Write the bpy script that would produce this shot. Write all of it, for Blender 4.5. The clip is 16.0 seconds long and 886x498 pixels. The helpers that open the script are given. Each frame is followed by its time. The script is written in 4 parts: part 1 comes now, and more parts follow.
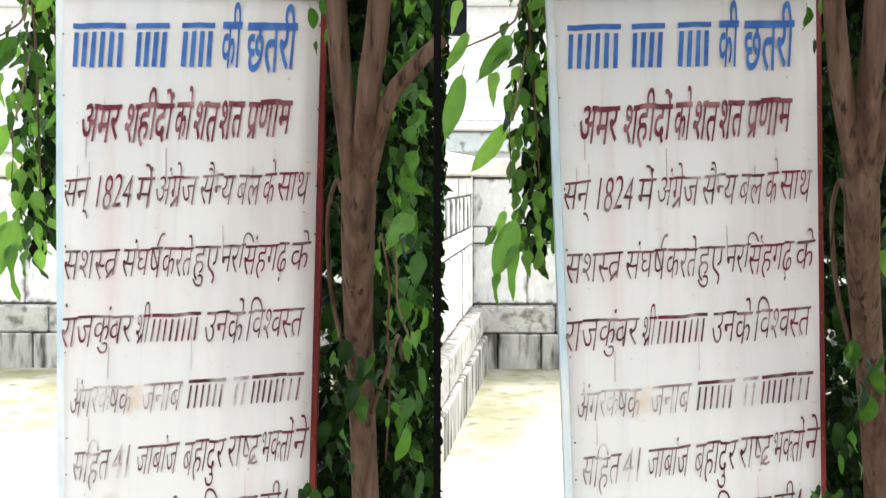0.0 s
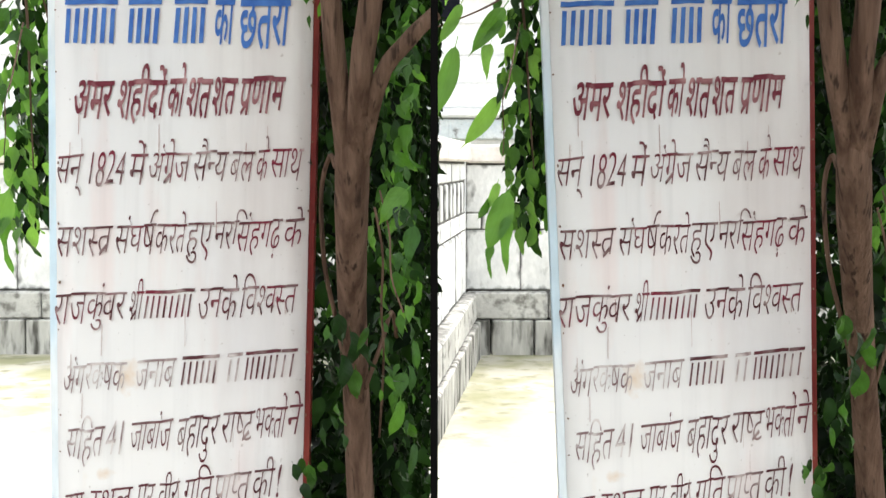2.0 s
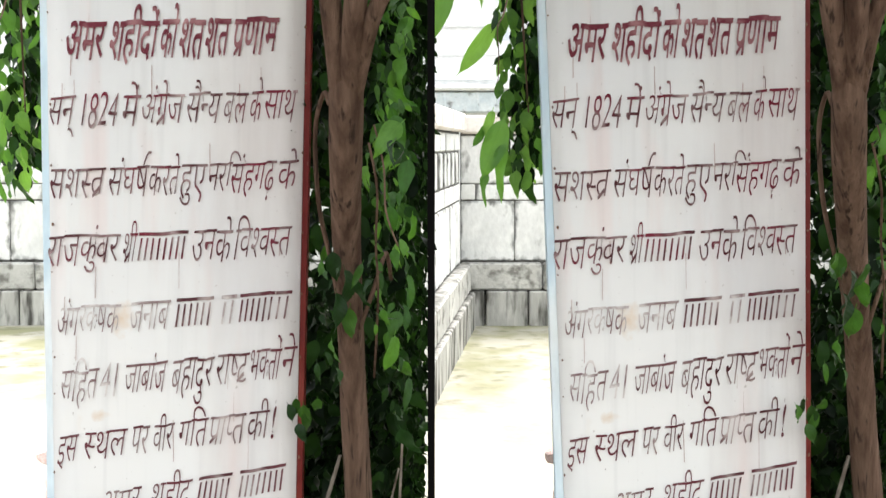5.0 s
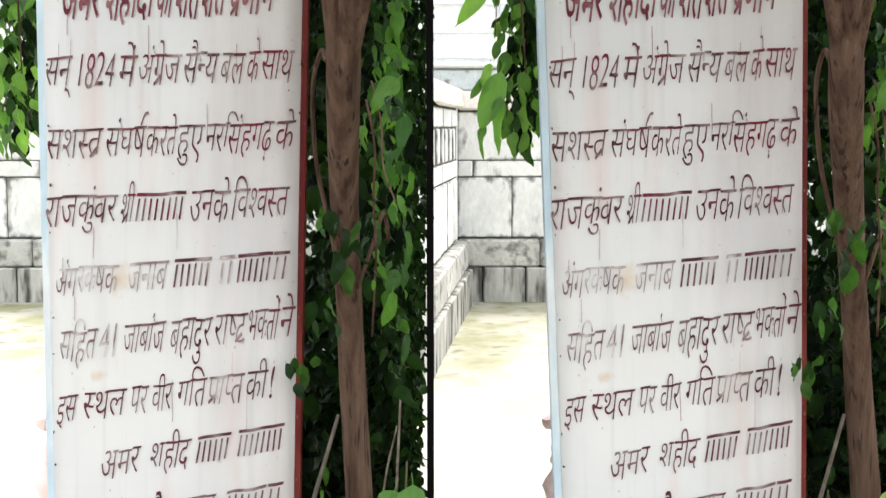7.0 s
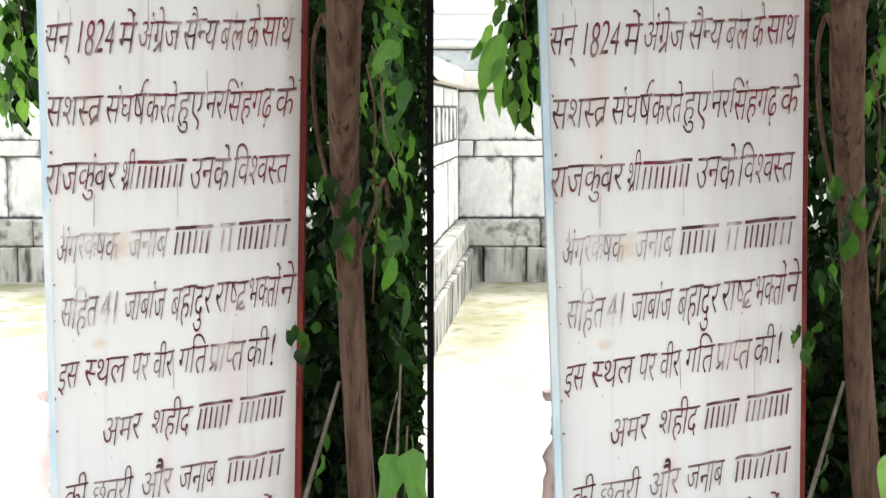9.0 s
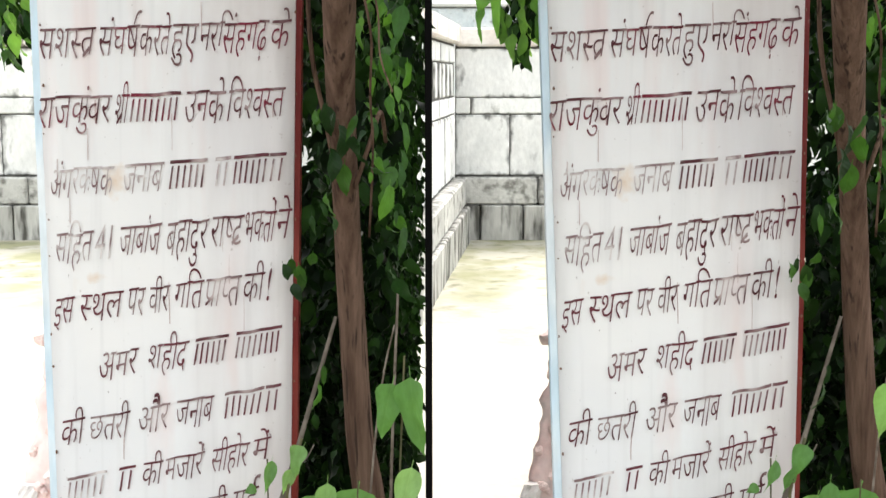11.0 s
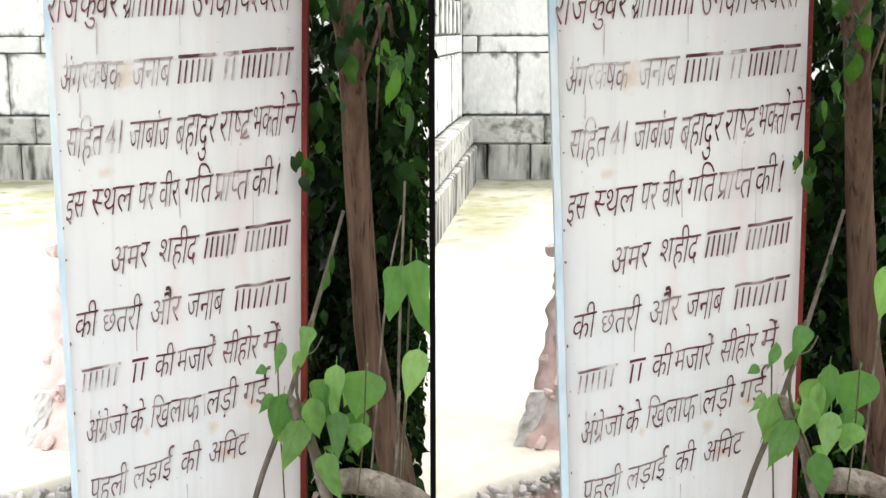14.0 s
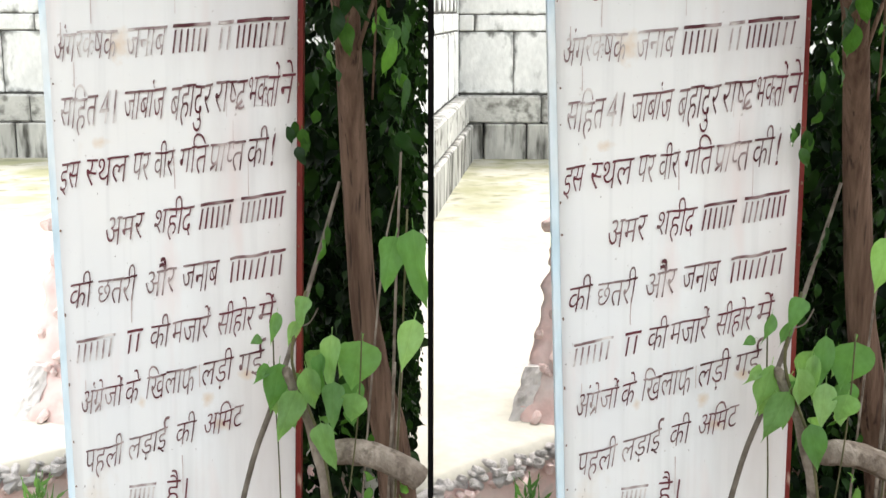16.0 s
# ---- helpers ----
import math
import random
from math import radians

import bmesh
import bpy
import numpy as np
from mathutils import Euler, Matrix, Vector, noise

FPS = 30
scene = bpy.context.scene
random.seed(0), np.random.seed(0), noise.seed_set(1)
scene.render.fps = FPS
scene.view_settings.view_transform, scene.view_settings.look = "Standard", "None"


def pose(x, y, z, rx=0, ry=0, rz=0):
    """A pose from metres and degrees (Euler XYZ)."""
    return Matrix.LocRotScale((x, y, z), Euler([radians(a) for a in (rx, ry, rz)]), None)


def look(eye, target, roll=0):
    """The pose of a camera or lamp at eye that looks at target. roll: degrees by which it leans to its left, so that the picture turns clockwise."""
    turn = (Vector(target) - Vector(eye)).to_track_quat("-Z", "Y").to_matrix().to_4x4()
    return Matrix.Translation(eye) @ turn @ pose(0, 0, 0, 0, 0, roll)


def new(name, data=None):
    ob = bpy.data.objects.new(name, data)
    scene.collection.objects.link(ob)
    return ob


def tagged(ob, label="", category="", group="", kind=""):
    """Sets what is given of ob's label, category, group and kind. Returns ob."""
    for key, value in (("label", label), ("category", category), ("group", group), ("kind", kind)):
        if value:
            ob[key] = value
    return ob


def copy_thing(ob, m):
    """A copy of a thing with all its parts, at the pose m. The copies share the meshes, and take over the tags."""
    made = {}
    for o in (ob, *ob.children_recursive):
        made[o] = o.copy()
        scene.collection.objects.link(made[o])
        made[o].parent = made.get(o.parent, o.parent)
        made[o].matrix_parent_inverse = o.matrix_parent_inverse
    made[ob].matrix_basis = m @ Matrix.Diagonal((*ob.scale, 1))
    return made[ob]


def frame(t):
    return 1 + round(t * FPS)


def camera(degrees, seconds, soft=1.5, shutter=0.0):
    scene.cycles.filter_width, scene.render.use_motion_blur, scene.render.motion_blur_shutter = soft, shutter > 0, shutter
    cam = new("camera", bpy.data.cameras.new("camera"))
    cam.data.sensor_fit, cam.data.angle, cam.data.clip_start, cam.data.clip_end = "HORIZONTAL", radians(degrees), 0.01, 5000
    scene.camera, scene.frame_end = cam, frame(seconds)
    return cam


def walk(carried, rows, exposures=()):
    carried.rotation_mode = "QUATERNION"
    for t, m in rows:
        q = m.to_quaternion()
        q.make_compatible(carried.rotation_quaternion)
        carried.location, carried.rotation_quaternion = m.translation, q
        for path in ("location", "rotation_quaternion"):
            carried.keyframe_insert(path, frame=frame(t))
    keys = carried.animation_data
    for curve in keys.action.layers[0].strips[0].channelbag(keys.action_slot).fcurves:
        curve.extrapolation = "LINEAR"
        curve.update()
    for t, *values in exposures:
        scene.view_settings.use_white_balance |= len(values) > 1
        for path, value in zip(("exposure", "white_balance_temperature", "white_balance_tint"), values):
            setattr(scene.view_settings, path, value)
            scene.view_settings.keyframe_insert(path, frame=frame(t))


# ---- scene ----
cam = camera(46.64, 16.0, soft=1.5)


def eye(x, y, z, pitch, yaw, roll):
    return pose(x, y, z, 90 - pitch, 0, yaw) @ pose(0, 0, 0, 0, 0, roll)


PATH = [
    (0, 0.0112, -0.0088, 1.6831, 1.437, 0.741, 0.049),
    (0.5, 0.0109, -0.0075, 1.6772, 1.618, 0.638, 0.051),
    (1, 0.0107, -0.0097, 1.6704, 1.778, 0.535, 0.061),
    (1.5, 0.0105, -0.0118, 1.6612, 1.901, 0.427, 0.053),
    (2, 0.0103, -0.0136, 1.6480, 2.035, 0.357, 0.027),
    (2.5, 0.0103, -0.0136, 1.6349, 2.133, 0.355, 0.050),
    (3, 0.0102, -0.0125, 1.6172, 2.412, 0.300, 0.037),
    (3.5, 0.0100, -0.0138, 1.6023, 2.562, 0.211, -0.003),
    (4, 0.0098, -0.0124, 1.5803, 2.766, 0.145, 0.040),
    (6.5, 0.0094, -0.0199, 1.4950, 3.786, -0.090, -0.059),
    (7, 0.0093, -0.0228, 1.4807, 4.120, -0.105, -0.043),
    (7.5, 0.0094, -0.0262, 1.4701, 4.342, -0.089, -0.029),
    (8, 0.0095, -0.0279, 1.4602, 4.516, -0.088, -0.039),
    (8.5, 0.0095, -0.0285, 1.4496, 4.727, -0.063, -0.035),
    (11, 0.0090, -0.0207, 1.3477, 6.919, -0.252, 0.002),
    (11.5, 0.0089, -0.0203, 1.3204, 7.451, -0.289, -0.054),
    (12, 0.0091, -0.0276, 1.2945, 7.631, -0.226, -0.086),
    (12.5, 0.0092, -0.0372, 1.2725, 8.006, -0.239, -0.106),
    (13, 0.0092, -0.0476, 1.2342, 8.505, -0.293, -0.093),
    (13.5, 0.0097, -0.0593, 1.2124, 9.058, -0.125, -0.077),
    (14, 0.0107, -0.0760, 1.1854, 9.456, 0.154, -0.094),
    (14.5, 0.0109, -0.0732, 1.1718, 9.867, 0.244, -0.036),
    (15, 0.0108, -0.0744, 1.1683, 10.247, 0.238, 0.061),
    (15.5, 0.0104, -0.0731, 1.1642, 10.382, 0.114, 0.116),
    (16, 0.0098, -0.0727, 1.1559, 10.456, -0.092, 0.157),
]
walk(cam, [(t, eye(*row)) for t, *row in PATH], exposures=[(0, 1.48), (3.5, 1.45), (7, 1.36), (16, 1.38)])

# ---- light: bright hazy daylight ----
world = bpy.data.worlds.new("sky")
scene.world = world
world.use_nodes = True
wn = world.node_tree.nodes
sky = wn.new("ShaderNodeTexSky")
sky.sky_type = "NISHITA"
sky.sun_disc = False
sky.sun_elevation, sky.sun_rotation = radians(66), radians(30)
sky.dust_density, sky.ozone_density, sky.air_density = 4.0, 1.0, 1.0
soften = wn.new("ShaderNodeMixRGB")
soften.inputs["Fac"].default_value = 0.55
soften.inputs["Color2"].default_value = (8.35, 8.35, 7.65, 1)
world.node_tree.links.new(sky.outputs[0], soften.inputs["Color1"])
world.node_tree.links.new(soften.outputs[0], wn["Background"].inputs["Color"])
wn["Background"].inputs["Strength"].default_value = 0.15
sun_data = bpy.data.lights.new("sun", "SUN")
sun_data.energy, sun_data.angle, sun_data.color = 1.5, radians(16), (1.0, 0.97, 0.93)
sun = new("sun", sun_data)
sun.matrix_world = look((4.6, 11.6, 20), (0, 3.6, 0))

# ---- materials ----


def mat(name, base, second=None, scale=6.0, rough=0.85, bump=0.3, fine=60.0, stretch=(1, 1, 1), spread=(0.4, 0.65), vary=0.0,
        third=None, third_at=(0.6, 0.75), third_scale=2.0, metal=0.0, gloss=0.2, grime=0.0):
    """Two colours mixed by coarse noise, fine grain and bump; a third colour in patches; vary: brightness from piece to piece."""
    m = bpy.data.materials.new(name)
    m.use_nodes = True
    n, l = m.node_tree.nodes, m.node_tree.links
    b = n["Principled BSDF"]
    b.inputs["Roughness"].default_value, b.inputs["Metallic"].default_value = rough, metal
    b.inputs["Specular IOR Level"].default_value = gloss
    tc, mp = n.new("ShaderNodeTexCoord"), n.new("ShaderNodeMapping")
    mp.inputs["Scale"].default_value = stretch
    l.new(tc.outputs["Object"], mp.inputs["Vector"])
    if vary:
        # every piece takes its own stretch of the pattern
        shift = n.new("ShaderNodeVectorMath")
        shift.operation = "SCALE"
        shift.inputs[0].default_value = (37.0, 11.0, 23.0)
        l.new(n.new("ShaderNodeObjectInfo").outputs["Random"], shift.inputs["Scale"])
        l.new(shift.outputs[0], mp.inputs["Location"])

    def tex(sc, detail=6.0):
        t = n.new("ShaderNodeTexNoise")
        t.inputs["Scale"].default_value, t.inputs["Detail"].default_value = sc, detail
        l.new(mp.outputs[0], t.inputs["Vector"])
        return t

    def ramp(src, lo, hi):
        r = n.new("ShaderNodeValToRGB")
        r.color_ramp.elements[0].position, r.color_ramp.elements[1].position = lo, hi
        l.new(src, r.inputs[0])
        return r.outputs[0]

    def mix(fac, a, c, kind="MIX", f=None):
        x = n.new("ShaderNodeMixRGB")
        x.blend_type = kind
        if f is not None:
            x.inputs["Fac"].default_value = f
        else:
            l.new(fac, x.inputs["Fac"])
        for k, v in (("Color1", a), ("Color2", c)):
            if isinstance(v, tuple):
                x.inputs[k].default_value = (*v, 1)
            else:
                l.new(v, x.inputs[k])
        return x.outputs[0]

    out = mix(ramp(tex(scale).outputs[0], *spread), base, second or tuple(c * 0.8 for c in base))
    if third:
        out = mix(ramp(tex(third_scale, 8).outputs[0], *third_at), out, third)
    if grime:
        # dirt that has crept in from the joints
        sp = n.new("ShaderNodeSeparateXYZ")
        l.new(tc.outputs["Generated"], sp.inputs[0])
        edge = None
        for axis, reach in (("X", 0.5), ("Z", 0.5)):
            a, c = n.new("ShaderNodeMath"), n.new("ShaderNodeMath")
            a.operation, c.operation = "SUBTRACT", "ABSOLUTE"
            l.new(sp.outputs[axis], a.inputs[0])
            a.inputs[1].default_value = reach
            l.new(a.outputs[0], c.inputs[0])
            if edge is None:
                edge = c.outputs[0]
            else:
                d = n.new("ShaderNodeMath")
                d.operation = "MAXIMUM"
                l.new(edge, d.inputs[0])
                l.new(c.outputs[0], d.inputs[1])
                edge = d.outputs[0]
        wob, add, rng_ = tex(9, 7), n.new("ShaderNodeMath"), n.new("ShaderNodeMapRange")
        add.operation = "MULTIPLY_ADD"
        l.new(wob.outputs[0], add.inputs[0])
        add.inputs[1].default_value = 0.42
        l.new(edge, add.inputs[2])
        rng_.inputs["From Min"].default_value, rng_.inputs["From Max"].default_value, rng_.inputs["To Max"].default_value = 0.66, 0.76, grime
        l.new(add.outputs[0], rng_.inputs["Value"])
        out = mix(rng_.outputs[0], out, (0.07, 0.07, 0.065))
    grain = tex(fine, 4)
    out = mix(None, out, mix(grain.outputs[0], (0.55, 0.55, 0.55), (1.3, 1.3, 1.3)), "MULTIPLY", 0.45)
    if vary:
        oi = n.new("ShaderNodeObjectInfo")
        hs = n.new("ShaderNodeHueSaturation")
        mr = n.new("ShaderNodeMapRange")
        mr.inputs["To Min"].default_value, mr.inputs["To Max"].default_value = 1 - vary, 1 + vary
        l.new(oi.outputs["Random"], mr.inputs["Value"])
        l.new(mr.outputs[0], hs.inputs["Value"])
        l.new(out, hs.inputs["Color"])
        out = hs.outputs[0]
    l.new(out, b.inputs["Base Color"])
    if bump:
        bp = n.new("ShaderNodeBump")
        bp.inputs["Strength"].default_value, bp.inputs["Distance"].default_value = bump, 0.01
        l.new(grain.outputs[0], bp.inputs["Height"])
        l.new(bp.outputs[0], b.inputs["Normal"])
    return m


def leaf_mat(name, dark, light, island=False, glow=0.35):
    """Leaf: glossy cuticle over diffuse and translucent blade, colour varied leaf by leaf."""
    m = bpy.data.materials.new(name)
    m.use_nodes = True
    n, l = m.node_tree.nodes, m.node_tree.links
    b = n["Principled BSDF"]
    b.inputs["Roughness"].default_value = 0.45
    b.inputs["Specular IOR Level"].default_value = 0.06 if island else 0.25
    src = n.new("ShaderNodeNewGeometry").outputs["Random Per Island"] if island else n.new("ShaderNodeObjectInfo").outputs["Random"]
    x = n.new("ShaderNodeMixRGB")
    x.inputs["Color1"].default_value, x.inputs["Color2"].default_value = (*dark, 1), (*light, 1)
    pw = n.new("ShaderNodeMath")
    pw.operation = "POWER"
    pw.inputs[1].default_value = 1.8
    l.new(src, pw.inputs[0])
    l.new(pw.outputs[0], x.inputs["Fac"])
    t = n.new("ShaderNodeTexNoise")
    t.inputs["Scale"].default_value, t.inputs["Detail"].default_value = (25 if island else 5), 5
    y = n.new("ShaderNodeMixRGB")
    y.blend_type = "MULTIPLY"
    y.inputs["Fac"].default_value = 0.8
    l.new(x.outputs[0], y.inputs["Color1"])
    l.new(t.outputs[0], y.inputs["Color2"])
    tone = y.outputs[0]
    if not island:
        # pale midrib and side veins along the blade
        sp = n.new("ShaderNodeSeparateXYZ")
        l.new(n.new("ShaderNodeTexCoord").outputs["Object"], sp.inputs[0])

        def calc(op, p, q=None, clamp=False):
            k = n.new("ShaderNodeMath")
            k.operation, k.use_clamp = op, clamp
            for i, v in enumerate((p, q)):
                if v is None:
                    continue
                if isinstance(v, (int, float)):
                    k.inputs[i].default_value = v
                else:
                    l.new(v, k.inputs[i])
            return k.outputs[0]

        side = calc("ABSOLUTE", sp.outputs["X"])
        rib = calc("SUBTRACT", 1.0, calc("MULTIPLY", side, 55.0), True)
        wave = calc("SINE", calc("MULTIPLY", calc("SUBTRACT", sp.outputs["Y"], calc("MULTIPLY", side, 0.8)), 52.0))
        vein = calc("MULTIPLY", calc("SUBTRACT", wave, 0.72, True), 1.6, True)
        v = n.new("ShaderNodeMixRGB")
        v.blend_type = "MULTIPLY"
        l.new(calc("MULTIPLY", calc("MAXIMUM", rib, calc("MULTIPLY", vein, 0.10)), 0.16), v.inputs["Fac"])
        l.new(tone, v.inputs["Color1"])
        v.inputs["Color2"].default_value = (3.2, 2.6, 2.4, 1)
        tone = v.outputs[0]
        bp = n.new("ShaderNodeBump")
        bp.inputs["Strength"].default_value, bp.inputs["Distance"].default_value = 0.10, 0.02
        l.new(calc("MULTIPLY", wave, 0.5), bp.inputs["Height"])
        l.new(bp.outputs[0], b.inputs["Normal"])
    l.new(tone, b.inputs["Base Color"])
    tr, ms = n.new("ShaderNodeBsdfTranslucent"), n.new("ShaderNodeMixShader")
    br = n.new("ShaderNodeMixRGB")
    br.blend_type = "MULTIPLY"
    br.inputs["Fac"].default_value = 1
    br.inputs["Color2"].default_value = (1.9, 2.1, 0.9, 1)
    l.new(x.outputs[0], br.inputs["Color1"])
    l.new(br.outputs[0], tr.inputs["Color"])
    ms.inputs["Fac"].default_value = glow
    l.new(b.outputs[0], ms.inputs[1])
    l.new(tr.outputs[0], ms.inputs[2])
    l.new(ms.outputs[0], n["Material Output"].inputs["Surface"])
    return m




def enamel():
    """White sign enamel with rain streaks, specks, rust blooms, pink smears of run lettering and a shaded right third.
    """
    m = bpy.data.materials.new("white_enamel")
    m.use_nodes = True
    n, l = m.node_tree.nodes, m.node_tree.links
    b = n["Principled BSDF"]
    b.inputs["Roughness"].default_value, b.inputs["Specular IOR Level"].default_value = 0.55, 0.3
    tc = n.new("ShaderNodeTexCoord")
    colour = None
    layers = (((1, 1, 0.5), 1.6, 0.35, 0.70, (0.66, 0.675, 0.71), 0.9), ((1, 1, 0.035), 26, 0.52, 0.72, (0.55, 0.55, 0.56), 0.42), ((1, 1, 0.16), 9, 0.56, 0.75, (0.72, 0.52, 0.50), 0.40),
              ((1, 1, 0.5), 4.2, 0.66, 0.80, (0.60, 0.43, 0.27), 0.55), ((1, 1, 0.6), 110, 0.70, 0.76, (0.22, 0.19, 0.18), 0.8), ((1, 1, 1), 45, 0.70, 0.74, (0.40, 0.36, 0.34), 0.6))
    for stretch, scale, lo, hi, tint, much in layers:
        mp, t, r = n.new("ShaderNodeMapping"), n.new("ShaderNodeTexNoise"), n.new("ShaderNodeMapRange")
        mp.inputs["Scale"].default_value = stretch
        mp.inputs["Location"].default_value = (scale, 0, lo * 9)
        l.new(tc.outputs["Object"], mp.inputs["Vector"])
        t.inputs["Scale"].default_value, t.inputs["Detail"].default_value = scale, 6
        l.new(mp.outputs[0], t.inputs["Vector"])
        r.inputs["From Min"].default_value, r.inputs["From Max"].default_value, r.inputs["To Max"].default_value = lo, hi, much
        l.new(t.outputs[0], r.inputs["Value"])
        x = n.new("ShaderNodeMixRGB")
        l.new(r.outputs[0], x.inputs["Fac"])
        if colour is None:
            x.inputs["Color1"].default_value = (0.775, 0.765, 0.75, 1)
        else:
            l.new(colour, x.inputs["Color1"])
        x.inputs["Color2"].default_value = (*tint, 1)
        colour = x.outputs[0]
    # tree shade on the right third put into the colour, with edge rust and red bleed, in ragged vertical fingers
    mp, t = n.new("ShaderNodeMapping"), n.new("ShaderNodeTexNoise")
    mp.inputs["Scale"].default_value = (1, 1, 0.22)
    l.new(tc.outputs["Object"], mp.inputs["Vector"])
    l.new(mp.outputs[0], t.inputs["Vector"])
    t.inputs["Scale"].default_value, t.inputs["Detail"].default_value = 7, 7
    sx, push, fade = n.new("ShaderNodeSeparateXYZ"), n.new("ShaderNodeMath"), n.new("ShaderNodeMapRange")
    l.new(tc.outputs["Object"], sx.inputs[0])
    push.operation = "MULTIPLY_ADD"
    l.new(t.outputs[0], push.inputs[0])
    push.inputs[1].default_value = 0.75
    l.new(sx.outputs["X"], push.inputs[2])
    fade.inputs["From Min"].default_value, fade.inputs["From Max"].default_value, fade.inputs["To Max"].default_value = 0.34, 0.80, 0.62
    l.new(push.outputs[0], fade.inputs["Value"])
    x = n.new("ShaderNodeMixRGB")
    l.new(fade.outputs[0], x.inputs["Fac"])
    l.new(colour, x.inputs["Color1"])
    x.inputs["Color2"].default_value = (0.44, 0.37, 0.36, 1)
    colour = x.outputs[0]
    # peach rust blooms with ragged rims
    sp, wob = n.new("ShaderNodeSeparateXYZ"), n.new("ShaderNodeTexNoise")
    l.new(tc.outputs["Object"], sp.inputs[0])
    l.new(tc.outputs["Object"], wob.inputs["Vector"])
    wob.inputs["Scale"].default_value, wob.inputs["Detail"].default_value = 34, 5

    def calc(op, p, q, clamp=False):
        k = n.new("ShaderNodeMath")
        k.operation, k.use_clamp = op, clamp
        for i, v in enumerate((p, q)):
            if isinstance(v, (int, float)):
                k.inputs[i].default_value = v
            else:
                l.new(v, k.inputs[i])
        return k.outputs[0]

    for cx, cz, w, h in ((-0.180, 1.190, 0.042, 0.055), (-0.236, 0.922, 0.030, 0.020), (0.091, 0.117, 0.035, 0.025), (0.050, 0.193, 0.020, 0.030), (-0.138, 0.176, 0.015, 0.025), (0.163, 0.267, 0.030, 0.020)):
        dx = calc("DIVIDE", calc("SUBTRACT", sp.outputs["X"], cx), w)
        dz = calc("DIVIDE", calc("SUBTRACT", sp.outputs["Z"], cz), h)
        far = calc("SQRT", calc("ADD", calc("MULTIPLY", dx, dx), calc("MULTIPLY", dz, dz)), 0.0)
        fac = calc("SUBTRACT", calc("MULTIPLY", wob.outputs[0], 1.9), far, True)
        x = n.new("ShaderNodeMixRGB")
        l.new(calc("MULTIPLY", fac, 0.6), x.inputs["Fac"])
        l.new(colour, x.inputs["Color1"])
        x.inputs["Color2"].default_value = (0.62, 0.42, 0.24, 1)
        colour = x.outputs[0]
    l.new(colour, b.inputs["Base Color"])
    return m


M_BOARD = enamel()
M_BLUE_EDGE = mat("pale_blue_paint", (0.56, 0.70, 0.80), (0.74, 0.79, 0.82), 9, 0.6, 0.2, 40, (1, 1, 0.3))
M_RED_EDGE = mat("red_oxide_paint", (0.12, 0.011, 0.010), (0.20, 0.035, 0.026), 14, 0.55, 0.25, 50, (1, 1, 0.4),
                 third=(0.42, 0.30, 0.24), third_at=(0.62, 0.72), third_scale=16)
M_WORD_BLUE = mat("blue_lettering", (0.035, 0.12, 0.42), (0.07, 0.19, 0.52), 18, 0.6, 0.1, 60)
M_WORD_RED = mat("maroon_lettering", (0.145, 0.024, 0.040), (0.45, 0.25, 0.26), 18, 0.7, 0.1, 70, spread=(0.46, 0.76))
M_WORD_BROWN = mat("brown_lettering", (0.088, 0.030, 0.036), (0.44, 0.34, 0.34), 20, 0.7, 0.1, 70, spread=(0.45, 0.72),
                   third=(0.17, 0.02, 0.04), third_at=(0.50, 0.62), third_scale=8)
M_WORD_DARK = mat("faded_dark_lettering", (0.080, 0.026, 0.032), (0.50, 0.42, 0.41), 14, 0.7, 0.1, 70, spread=(0.44, 0.70),
                  third=(0.13, 0.034, 0.045), third_at=(0.45, 0.6), third_scale=5)
M_WORD_FADED = mat("washed_out_lettering", (0.19, 0.115, 0.12), (0.66, 0.62, 0.61), 16, 0.7, 0.1, 70, spread=(0.40, 0.62))
M_RUN = mat("thin_paint_run", (0.40, 0.28, 0.27), (0.62, 0.56, 0.55), 12, 0.7, 0.1, 70)
M_NAIL = mat("rusty_nail", (0.10, 0.07, 0.06), (0.2, 0.1, 0.06), 80, 0.7, 0.2, 200)
M_STONE = mat("limewashed_stone", (0.79, 0.79, 0.78), (0.69, 0.695, 0.69), 4.0, 0.9, 0.6, 26, (1, 1, 0.6), vary=0.07,
              third=(0.36, 0.36, 0.35), third_at=(0.62, 0.74), third_scale=5.5, grime=0.85)
M_PLINTH = mat("weathered_plinth_stone", (0.36, 0.355, 0.335), (0.52, 0.515, 0.49), 5.0, 0.95, 0.8, 30, (1, 1, 0.22), vary=0.14,
               third=(0.08, 0.078, 0.07), third_at=(0.45, 0.62), third_scale=9)
M_LEDGE = mat("ledge_stone", (0.46, 0.455, 0.435), (0.58, 0.575, 0.55), 4.0, 0.95, 0.6, 30, vary=0.1, third=(0.20, 0.195, 0.18), third_at=(0.50, 0.66), third_scale=8.0, grime=0.6)
M_JOINT = mat("dark_joint", (0.07, 0.067, 0.062), (0.17, 0.165, 0.155), 8, 0.95, 0.4, 40)
M_COPING = mat("coping_stone", (0.74, 0.70, 0.66), (0.62, 0.55, 0.50), 3.0, 0.9, 0.4, 25, vary=0.06,
               third=(0.25, 0.24, 0.22), third_at=(0.62, 0.78), third_scale=3.0)
M_FAR = mat("white_limewash", (0.84, 0.84, 0.83), (0.76, 0.77, 0.78), 1.5, 0.9, 0.2, 14, third=(0.52, 0.56, 0.58), third_at=(0.64, 0.8), third_scale=1.2)
